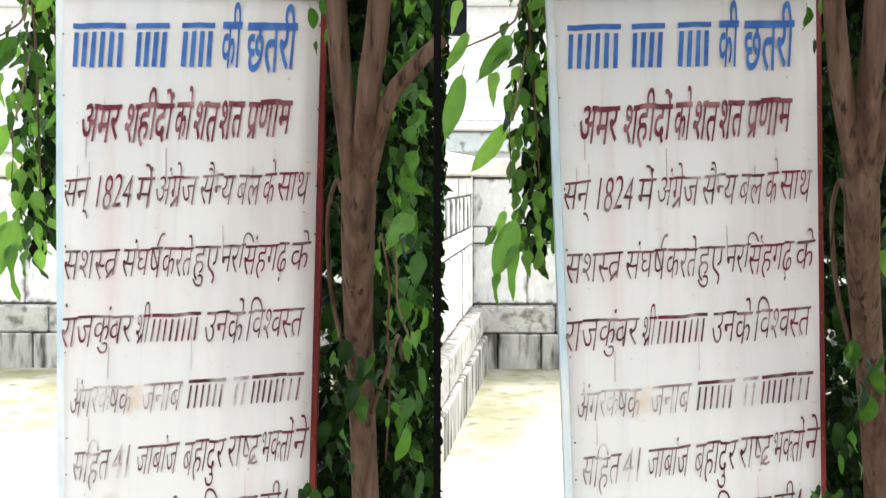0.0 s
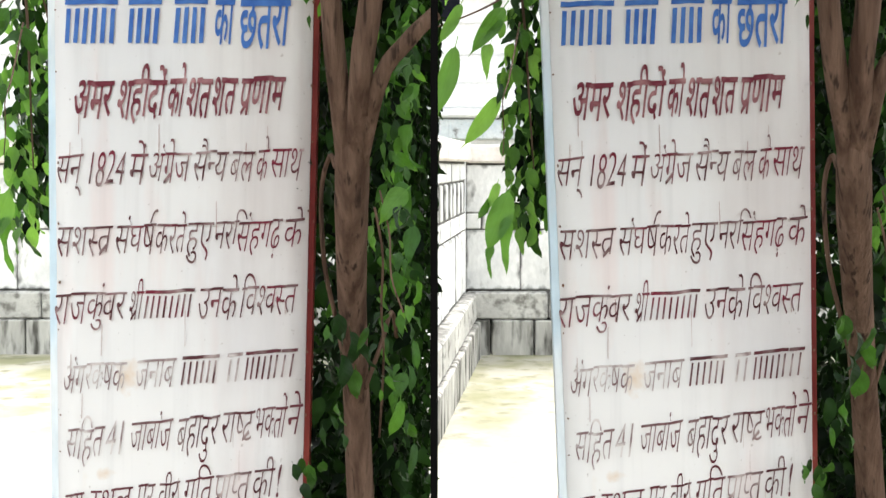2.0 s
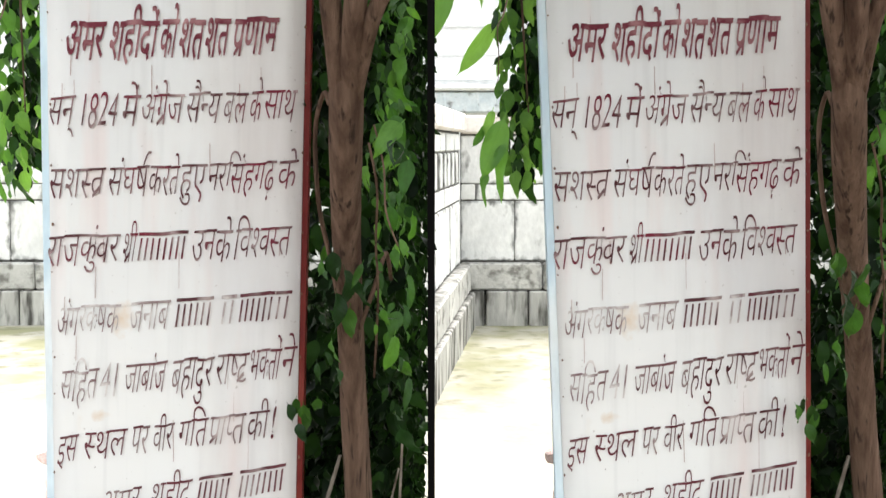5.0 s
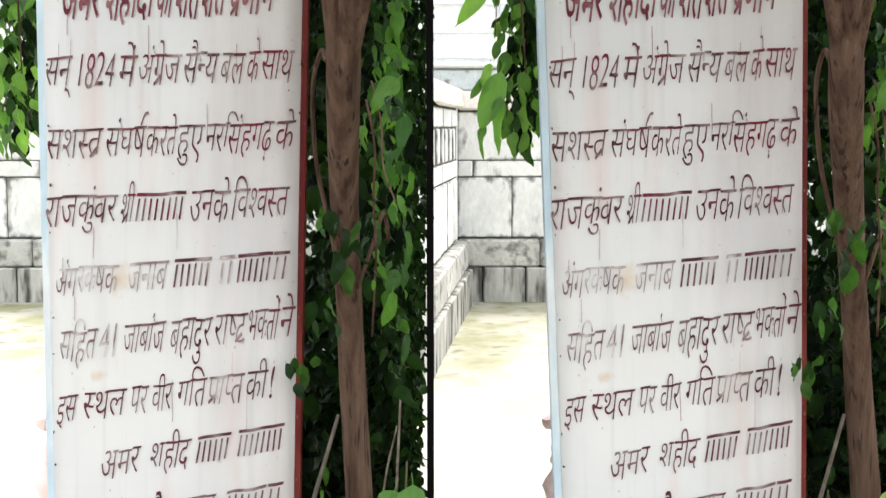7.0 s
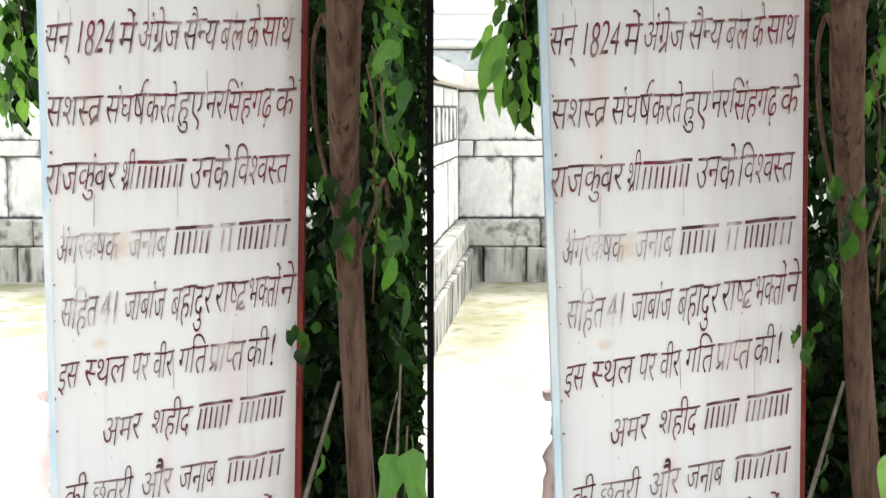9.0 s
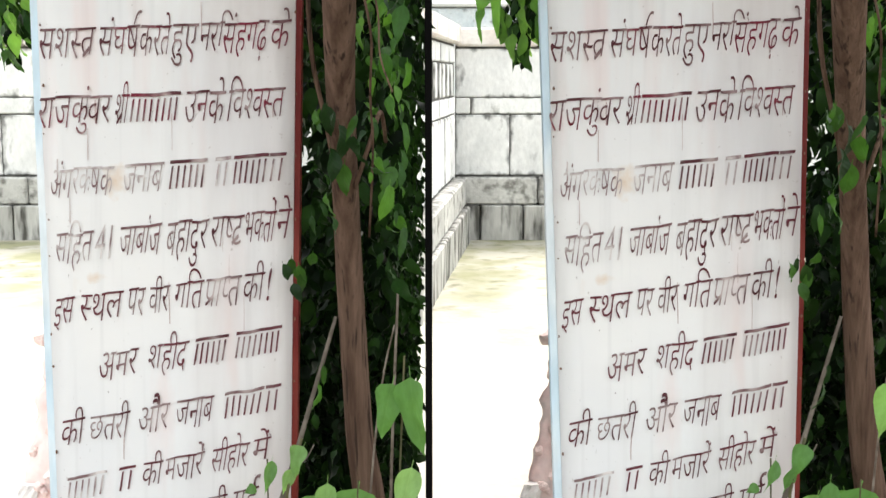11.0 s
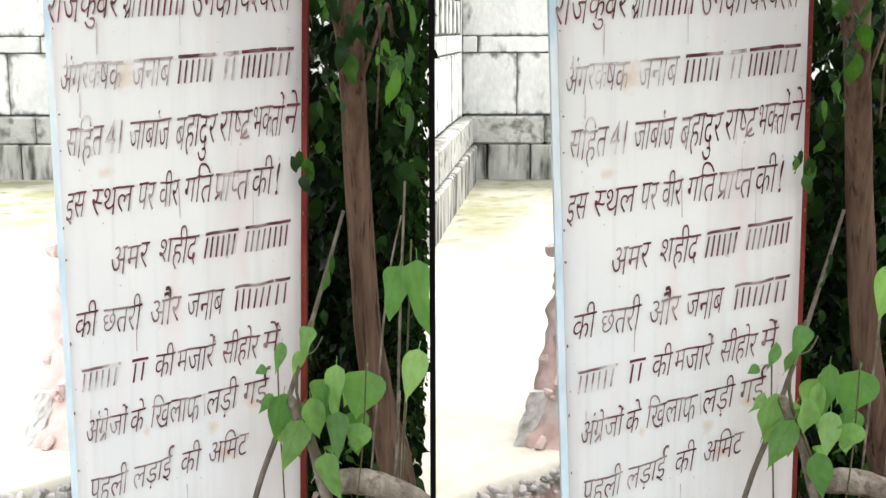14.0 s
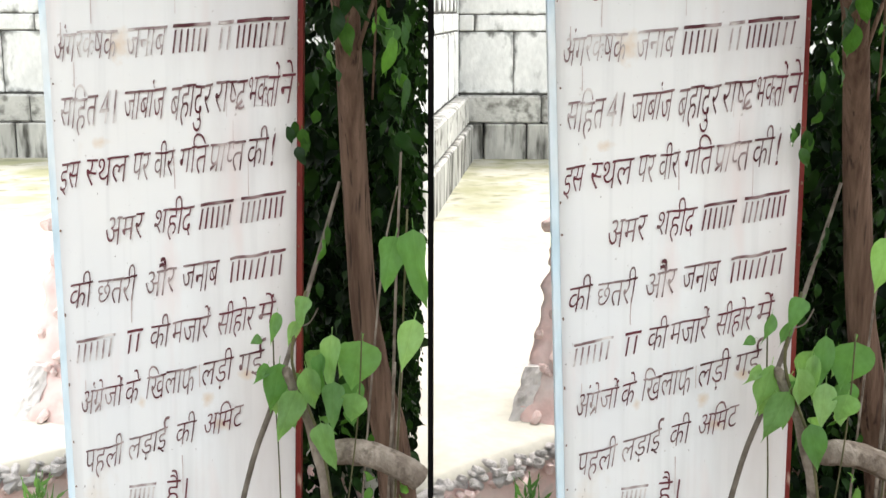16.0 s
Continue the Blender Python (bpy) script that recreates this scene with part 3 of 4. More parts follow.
def build_board():
    o = empty("painted_board", pose(0, 0, 0), "white painted notice board with blue and maroon hand lettering", "notice board", "painted boards")
    rows = [BOARD_LOW + (BOARD_TOP - BOARD_LOW) * i / 30 for i in range(31)]

    def strip(name, f0, f1, y0, y1, material, bulge, label=""):
        bm = bmesh.new()
        cols = 12
        front, back = [], []
        for z in rows:
            a, b = f0(z), f1(z)
            fr = []
            for c in range(cols + 1):
                x = a + (b - a) * c / cols
                t = (x - side_at(z, -1)) / (side_at(z, 1) - side_at(z, -1))
                y = y0 + bulge * max(0, abs(t - 0.5) * 2) ** 6 + 0.002 * noise.noise(Vector((x * 4, z * 3, 1)))
                fr.append(bm.verts.new((x, y, z)))
            front.append(fr)
            back.append((bm.verts.new((a, y1, z)), bm.verts.new((b, y1, z))))
        for r in range(len(rows) - 1):
            for c in range(cols):
                bm.faces.new((front[r][c], front[r][c + 1], front[r + 1][c + 1], front[r + 1][c])).smooth = True
            bm.faces.new((back[r][0], front[r][0], front[r + 1][0], back[r + 1][0]))
            bm.faces.new((front[r][-1], back[r][1], back[r + 1][1], front[r + 1][-1]))
            bm.faces.new((back[r][1], back[r][0], back[r + 1][0], back[r + 1][1]))
        bm.faces.new([back[0][0], back[0][1]] + list(reversed(front[0])))
        bm.faces.new([back[-1][1], back[-1][0]] + front[-1])
        return part(name, bm, material, o, label)

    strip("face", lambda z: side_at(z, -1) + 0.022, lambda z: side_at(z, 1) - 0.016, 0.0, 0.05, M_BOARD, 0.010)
    strip("left_edge", lambda z: side_at(z, -1), lambda z: side_at(z, -1) + 0.0217, 0.001, 0.05, M_BLUE_EDGE, 0.012, "pale blue painted edge strip")
    strip("right_edge", lambda z: side_at(z, 1) - 0.0157, lambda z: side_at(z, 1), 0.0, 0.05, M_RED_EDGE, 0.014, "worn red oxide painted edge strip")
    bm = bmesh.new()
    box(bm, side_at(2.3, -1) + 0.023, side_at(2.3, 1) - 0.026, -0.0045, 0.02, 2.312, 2.334, 0.003)
    part("top_edge", bm, M_RED_EDGE, o, "red painted top border")
    rng = random.Random(4)
    bm = bmesh.new()
    bmesh.ops.create_uvsphere(bm, u_segments=8, v_segments=5, radius=0.0032)
    nail = bpy.data.meshes.new("nail")
    bm.to_mesh(nail)
    bm.free()
    nail.materials.append(M_NAIL)
    z = 2.25
    while z > -0.4:
        for w in (-1, 1):
            share("nail", nail, o, Matrix.Translation((side_at(z, w) - w * (0.028 if w < 0 else 0.012) + rng.uniform(-0.004, 0.004), 0.002, z + rng.uniform(-0.05, 0.05)))
                  @ Matrix.Diagonal((rng.uniform(0.6, 1.1), 0.7, rng.uniform(0.7, 1.8), 1)))
        z -= rng.uniform(0.14, 0.24)
    # thin runs of wet paint below the letters
    for i in range(24):
        x, z, high = rng.uniform(-0.36, 0.28), rng.uniform(0.0, 2.1), rng.uniform(0.03, 0.13)
        bm = bmesh.new()
        w = rng.uniform(0.0006, 0.0013)
        cols = []
        for k in range(5):
            zz = z - high * k / 4
            xx = x + 0.002 * noise.noise(Vector((x * 9, zz * 12, 2)))
            t = (xx - side_at(zz, -1)) / (side_at(zz, 1) - side_at(zz, -1))
            y = -0.0036 + 0.010 * abs(t - 0.5) ** 6 * 64 + 0.002 * noise.noise(Vector((xx * 4, zz * 3, 1)))
            cols.append((bm.verts.new((xx - w, y, zz)), bm.verts.new((xx + w, y, zz))))
        for p, q in zip(cols, cols[1:]):
            bm.faces.new((p[0], q[0], q[1], p[1]))
        part("paint_run", bm, M_RUN, o)
    paint = {"blue": M_WORD_BLUE, "red": M_WORD_RED, "brown": M_WORD_BROWN, "dark": M_WORD_DARK}
    washed = {(5, 0), (5, 1), (5, 3), (6, 0), (6, 1), (10, 0), (13, 0)}
    for row, (colour, high, w0, w1, words) in enumerate(LINES):
        u0, u1 = words[0][1], words[-1][2]
        tall = high if colour == "blue" else high * 1.10
        for col, (text, a, b) in enumerate(words):
            bold = 0.013 if colour == "blue" else (0.010 if high > 0.09 else -0.009)
            plain = isinstance(text, int)
            pieces = word_bars(text, (0.0125 if colour == "blue" else 0.0052) * 0.62 * text / (b - a)) if plain else word_letters(text, bold, rng)
            lo, hi = min(v.co.x for q in pieces for v in q.verts), max(v.co.x for q in pieces for v in q.verts)
            k = (b - a) / (hi - lo)
            for bm in pieces:
                for v in bm.verts:
                    x = a + (v.co.x - lo) * k
                    head = w0 + (w1 - w0) * (x - u0) / (u1 - u0)
                    zz = head + (v.co.y - 0.622) / 0.622 * tall
                    x += (v.co.y - 0.3) * (0.09 if colour == "blue" else 0.24) * high
                    t = (x - side_at(zz, -1)) / (side_at(zz, 1) - side_at(zz, -1))
                    v.co = Vector((x + 0.003 * noise.noise(Vector((x * 14, zz * 14, 3))),
                                   -0.0042 + 0.010 * abs(t - 0.5) ** 6 * 64 + 0.002 * noise.noise(Vector((x * 4, zz * 3, 1))),
                                   zz + 0.004 * noise.noise(Vector((x * 24, zz * 8, 7)))))
                tie(bm)
                part("bar" if plain else "letter", bm, M_WORD_FADED if (row, col) in washed else paint[colour], o)
    return o


def tie(bm):
    """Joins the loose strokes of one letter by slivers sunk behind the paint."""
    bm.verts.ensure_lookup_table()
    left, groups = set(bm.verts), []
    while left:
        todo, seen = [left.pop()], []
        while todo:
            v = todo.pop()
            seen.append(v)
            for e in v.link_edges:
                w = e.other_vert(v)
                if w in left:
                    left.discard(w)
                    todo.append(w)
        groups.append(seen)
    base = groups[0]
    for g in groups[1:]:
        p, q = np.array([v.co[:] for v in base]), np.array([v.co[:] for v in g])
        d = ((p[:, None] - q[None]) ** 2).sum(2)
        i, j = np.unravel_index(d.argmin(), d.shape)
        a, b = base[i], g[j]
        c = bm.verts.new((a.co + b.co) / 2 + Vector((0, 0.008, 0)))
        bm.faces.new((a, b, c))
        base = base + g


def board_pose(s):
    m = Matrix.Translation((s * K * 2.844, 2.844, 1.68)) @ pose(0, 0, 0, -3.117, 0, 0) @ pose(0, 0, 0, 0, -s * 0.615, 0)
    return m @ Matrix.Translation((0, 0, -1.68))


board = build_board()
board.matrix_basis = board_pose(-1)
copy_thing(board, board_pose(1))

# ---- thin black bar added for the dividing border, set close to the camera to fit the view ----
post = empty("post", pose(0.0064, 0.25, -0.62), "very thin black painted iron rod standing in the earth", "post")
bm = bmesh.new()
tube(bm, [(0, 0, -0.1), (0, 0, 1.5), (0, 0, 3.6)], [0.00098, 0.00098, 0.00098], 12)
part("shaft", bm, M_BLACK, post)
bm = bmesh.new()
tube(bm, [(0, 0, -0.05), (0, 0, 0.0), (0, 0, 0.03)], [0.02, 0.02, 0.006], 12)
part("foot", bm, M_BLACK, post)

# ---- trees, vines and rubble of both plots ----
def leaf_data(name, wide, fold, droop, tip, material, peak=0.75):
    """One blade, a metre long along +y from its stalk: pointed oval, folded along the midrib and drooping."""
    bm = bmesh.new()
    n = 10
    rows = []
    for i in range(n + 1):
        t = (i / n) ** 1.15
        w = wide * (math.sin(math.pi * t ** peak) ** 0.95 if 0 < t < 1 else 0.0) * (1 - 0.25 * t)
        if t > 0.86:
            w *= tip
        z = -droop * t * t
        y = t * 0.88 + 0.12
        wave = 0.06 * math.sin(t * 9 + 9 * wide)
        mid = bm.verts.new((0, y, z))
        if i in (0, n):
            rows.append((mid,))
        else:
            rows.append((bm.verts.new((-w, y, z + fold * w + wave)), mid, bm.verts.new((w, y, z + fold * w - wave))))
    for a, b in zip(rows, rows[1:]):
        if len(a) == 1:
            bm.faces.new((a[0], b[1], b[0])), bm.faces.new((a[0], b[2], b[1]))
        elif len(b) == 1:
            bm.faces.new((a[0], a[1], b[0])), bm.faces.new((a[1], a[2], b[0]))
        else:
            bm.faces.new((a[0], a[1], b[1], b[0])), bm.faces.new((a[1], a[2], b[2], b[1]))
    st = [bm.verts.new(p) for p in ((-0.012, 0, 0.01), (0.012, 0, 0.01), (0.012, 0.13, 0), (-0.012, 0.13, 0))]
    bm.faces.new(st)
    for f in bm.faces:
        f.smooth = True
    me = bpy.data.meshes.new(name)
    bm.to_mesh(me)
    bm.free()
    me.materials.append(material)
    return me


SHAPES = ((0.22, 0.35, 0.25, 0.45), (0.27, 0.2, 0.12, 0.45), (0.17, 0.5, 0.35, 0.55), (0.24, 0.3, 0.45, 0.45), (0.33, 0.25, 0.3, 0.35), (0.30, 0.4, 0.5, 0.4))
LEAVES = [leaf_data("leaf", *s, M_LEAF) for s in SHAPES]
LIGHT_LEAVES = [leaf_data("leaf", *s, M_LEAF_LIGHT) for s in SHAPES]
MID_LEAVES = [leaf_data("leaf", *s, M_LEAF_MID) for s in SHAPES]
ROUND_LEAVES = [leaf_data("leaf", w, f, d, 0.75, M_CREEPER, 0.55) for w, f, d in ((0.42, 0.12, 0.1), (0.46, 0.22, 0.25), (0.40, -0.15, 0.2), (0.43, 0.34, 0.3))]


def blade_pose(p, d, face, length, width=1.0):
    d = d.normalized()
    x = d.cross(face)
    x = x.normalized() if x.length > 1e-4 else d.orthogonal().normalized()
    z = x.cross(d)
    m = Matrix((x, d, z)).transposed().to_4x4()
    return Matrix.Translation(p) @ m @ Matrix.Diagonal((length * width, length, length, 1))


def blade_between(base, tip, face, across, wide):
    """A blade whose outline runs from base to tip and is `across` metres broad; wide: half width of its mesh."""
    d = tip - base
    length = d.length / 0.88
    return blade_pose(base - d.normalized() * 0.12 * length, d, face, length, across / (1.72 * wide * length))


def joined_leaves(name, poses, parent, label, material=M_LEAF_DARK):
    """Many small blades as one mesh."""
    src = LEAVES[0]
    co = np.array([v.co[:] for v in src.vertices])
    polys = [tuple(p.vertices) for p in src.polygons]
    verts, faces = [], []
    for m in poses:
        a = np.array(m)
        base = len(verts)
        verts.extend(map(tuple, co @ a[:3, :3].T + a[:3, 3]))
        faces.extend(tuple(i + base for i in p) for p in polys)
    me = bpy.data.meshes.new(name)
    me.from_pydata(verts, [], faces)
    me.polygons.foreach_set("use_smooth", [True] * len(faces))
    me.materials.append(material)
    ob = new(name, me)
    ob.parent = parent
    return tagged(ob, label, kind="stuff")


TRUNK = [(0.690, 2.90, -0.66), (0.600, 2.85, 0.00), (0.556, 2.84, 0.18), (0.524, 2.83, 0.34), (0.499, 2.82, 0.50), (0.474, 2.81, 0.81),
         (0.445, 2.74, 1.13), (0.408, 2.62, 1.42), (0.390, 2.53, 1.62), (0.380, 2.48, 1.78), (0.380, 2.46, 1.86)]
TRUNK_R = [0.066, 0.053, 0.047, 0.043, 0.040, 0.038, 0.035, 0.036, 0.041, 0.043, 0.012]
BRANCHES = [([(0.392, 2.54, 1.58), (0.364, 2.47, 1.80), (0.328, 2.42, 2.00), (0.307, 2.40, 2.20), (0.26, 2.35, 2.7), (0.16, 2.3, 3.2)], [0.010, 0.027, 0.026, 0.024, 0.022, 0.012]),
         ([(0.394, 2.54, 1.60), (0.388, 2.45, 1.84), (0.388, 2.40, 2.00), (0.406, 2.38, 2.20), (0.43, 2.36, 2.8), (0.46, 2.3, 3.4)], [0.010, 0.030, 0.029, 0.027, 0.024, 0.012]),
         ([(0.396, 2.52, 1.64), (0.412, 2.44, 1.86), (0.440, 2.40, 1.98), (0.490, 2.39, 2.045), (0.527, 2.40, 2.085), (0.559, 2.41, 2.115)],
          [0.008, 0.021, 0.020, 0.019, 0.018, 0.017])]


def trunk_x(z):
    return float(np.interp(z, [p[2] for p in TRUNK], [p[0] for p in TRUNK]))


def rand_way(rng, droop, spread):
    return Vector((rng.gauss(0, spread), rng.gauss(0, spread), -droop + rng.gauss(0, 0.25)))


def leaf_face(rng, spread=0.55):
    return Vector((rng.gauss(0, spread), -1 + rng.gauss(0, 0.3), 0.45 + rng.gauss(0, spread)))


def build_tree(s):
    rng = random.Random(11)
    o = empty("tree", Matrix.Translation(spot(s, 0.69, 2.9, -0.62)), "leafy tree with a brown forked trunk beside a painted board", "tree", "trees beside the boards")
    back = o.matrix_basis.inverted()

    def at(x, y, z):
        return back @ spot(s, x, y, z)

    bm = bmesh.new()
    tube(bm, [at(*p) for p in TRUNK], TRUNK_R, 18, 0.10, 3)
    part("trunk", bm, M_BARK, o)
    for i, (pts, rad) in enumerate(BRANCHES):
        bm = bmesh.new()
        tube(bm, [at(*p) for p in pts], rad, 12, 0.10, 5 + i)
        part("limb", bm, M_BARK, o)
    for pts, r in (([(0.425, 2.72, 1.16), (0.375, 2.66, 1.36), (0.335, 2.62, 1.52), (0.322, 2.6, 1.70), (0.338, 2.57, 1.79), (0.35, 2.55, 1.76)], 0.006),
                   ([(0.50, 2.70, 1.05), (0.485, 2.58, 1.28), (0.462, 2.50, 1.42), (0.452, 2.44, 1.55), (0.43, 2.44, 1.66)], 0.003),
                   ([(0.48, 2.32, 1.42), (0.455, 2.34, 1.50), (0.452, 2.36, 1.60), (0.435, 2.40, 1.70)], 0.0022),
                   ([(0.57, 2.85, 1.30), (0.535, 2.75, 1.38), (0.495, 2.68, 1.30), (0.46, 2.70, 1.18)], 0.006)):
        bm = bmesh.new()
        tube(bm, [at(*p) for p in pts], [r] * len(pts), 7, 0.1, 2)
        part("twig", bm, M_BARK, o)
    # dry limb at the foot, with a broken upright stub
    bm = bmesh.new()
    tube(bm, [at(*p) for p in ((0.330, 2.40, 0.165), (0.362, 2.40, 0.172), (0.413, 2.40, 0.174), (0.481, 2.40, 0.156), (0.549, 2.40, 0.124), (0.579, 2.405, 0.102))],
         [0.020, 0.030, 0.033, 0.033, 0.034, 0.033], 16, 0.16, 9)
    part("dry_limb", bm, M_DRY, o, "grey dry bare limb")
    bm = bmesh.new()
    tube(bm, [at(*p) for p in ((0.232, 2.38, 0.405), (0.238, 2.385, 0.39), (0.255, 2.39, 0.353), (0.292, 2.40, 0.269), (0.315, 2.40, 0.177), (0.336, 2.40, 0.091), (0.345, 2.42, -0.1), (0.34, 2.45, -0.66))],
         [0.007, 0.014, 0.015, 0.014, 0.014, 0.014, 0.013, 0.014], 10, 0.22, 8)
    part("stub", bm, M_DRY, o, "grey broken upright stub")

    def put(lib, x, y, z, d, face, length, width=0.78):
        share("leaf", rng.choice(lib), o, blade_pose(at(x, y, z), d, face, length, width))

    n = 0
    while n < 290:
        y = rng.uniform(2.3, 2.95)
        size = rng.uniform(0.03, 0.085)
        z = rng.uniform(-0.1, 2.55)
        a = rng.uniform(0.128, 0.226 - 0.45 * size / y)
        x = a * y
        gap = abs(x - trunk_x(z))
        if gap < 0.062 + 0.3 * size and not (1.18 < z < 1.40 and rng.random() < 0.45):
            continue
        if x < trunk_x(z) and y < 2.86 and rng.random() < 0.75:
            continue
        if z > 1.75 and x < 0.46 and y < 2.55:
            continue
        if z < 0.95 and rng.random() < 0.8:
            continue
        # brighter tone high up right of the trunk, where more light falls
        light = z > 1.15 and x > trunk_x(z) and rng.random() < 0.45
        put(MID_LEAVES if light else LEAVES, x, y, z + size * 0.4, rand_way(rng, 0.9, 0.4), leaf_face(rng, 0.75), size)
        n += 1
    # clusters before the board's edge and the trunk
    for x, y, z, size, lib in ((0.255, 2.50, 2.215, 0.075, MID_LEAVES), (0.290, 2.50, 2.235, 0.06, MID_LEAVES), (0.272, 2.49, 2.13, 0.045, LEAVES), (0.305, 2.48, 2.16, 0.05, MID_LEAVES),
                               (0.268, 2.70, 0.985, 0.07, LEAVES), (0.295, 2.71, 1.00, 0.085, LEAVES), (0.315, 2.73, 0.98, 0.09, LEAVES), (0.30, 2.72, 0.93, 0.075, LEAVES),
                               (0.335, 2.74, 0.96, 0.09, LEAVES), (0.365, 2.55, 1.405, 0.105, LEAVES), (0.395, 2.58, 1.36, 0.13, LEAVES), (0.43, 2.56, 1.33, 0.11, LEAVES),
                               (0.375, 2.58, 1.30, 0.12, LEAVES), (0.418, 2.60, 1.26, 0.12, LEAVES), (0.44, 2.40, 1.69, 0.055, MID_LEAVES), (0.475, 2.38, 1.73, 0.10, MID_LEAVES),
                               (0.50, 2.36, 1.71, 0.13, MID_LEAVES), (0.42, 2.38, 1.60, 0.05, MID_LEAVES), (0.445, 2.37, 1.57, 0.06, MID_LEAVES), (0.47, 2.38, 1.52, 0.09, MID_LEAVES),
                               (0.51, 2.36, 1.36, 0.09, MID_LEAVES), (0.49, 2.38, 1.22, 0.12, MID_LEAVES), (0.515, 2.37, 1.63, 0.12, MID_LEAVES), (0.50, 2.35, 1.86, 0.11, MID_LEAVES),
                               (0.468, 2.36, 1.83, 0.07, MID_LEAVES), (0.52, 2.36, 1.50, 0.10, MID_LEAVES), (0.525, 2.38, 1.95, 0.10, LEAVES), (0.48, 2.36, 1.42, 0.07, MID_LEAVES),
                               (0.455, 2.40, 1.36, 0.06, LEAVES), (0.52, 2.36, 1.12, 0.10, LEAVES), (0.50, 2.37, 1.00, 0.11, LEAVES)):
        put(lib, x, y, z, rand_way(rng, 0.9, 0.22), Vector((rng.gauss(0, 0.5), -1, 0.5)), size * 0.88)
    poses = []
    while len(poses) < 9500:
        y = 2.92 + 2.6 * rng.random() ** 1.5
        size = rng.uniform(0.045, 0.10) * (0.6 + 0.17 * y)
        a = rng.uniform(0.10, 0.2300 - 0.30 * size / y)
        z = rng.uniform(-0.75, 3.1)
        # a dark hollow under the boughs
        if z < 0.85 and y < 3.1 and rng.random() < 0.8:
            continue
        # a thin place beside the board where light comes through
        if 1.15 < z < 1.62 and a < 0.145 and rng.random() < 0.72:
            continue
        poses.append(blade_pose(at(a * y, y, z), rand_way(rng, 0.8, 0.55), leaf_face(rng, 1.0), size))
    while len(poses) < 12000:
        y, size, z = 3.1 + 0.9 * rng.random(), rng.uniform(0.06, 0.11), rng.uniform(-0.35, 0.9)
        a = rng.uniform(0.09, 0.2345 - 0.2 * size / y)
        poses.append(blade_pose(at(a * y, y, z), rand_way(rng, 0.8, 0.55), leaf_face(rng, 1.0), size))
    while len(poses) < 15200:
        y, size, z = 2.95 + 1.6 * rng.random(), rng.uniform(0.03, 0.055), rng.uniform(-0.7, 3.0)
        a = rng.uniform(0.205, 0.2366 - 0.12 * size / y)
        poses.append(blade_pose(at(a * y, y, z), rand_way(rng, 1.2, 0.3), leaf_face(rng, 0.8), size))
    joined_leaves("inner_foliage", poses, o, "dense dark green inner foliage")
    # leaves added overhead, kept out of view, to shade the boards
    poses = []
    while len(poses) < (2000 if s > 0 else 1000):
        y, z, x = rng.uniform(0.9, 3.1), rng.uniform(2.75, 4.2), rng.uniform(-0.9, 0.9) if len(poses) < 800 else rng.uniform(0.2, 0.95)
        if z < 1.68 + 0.30 * y + 0.25:
            continue
        poses.append(blade_pose(at(x, y, z), rand_way(rng, 0.6, 0.5), Vector((rng.gauss(0, 0.5), rng.gauss(0, 0.5), 1)), rng.uniform(0.12, 0.2)))
    joined_leaves("crown", poses, o, "overhanging leafy crown")
    return o


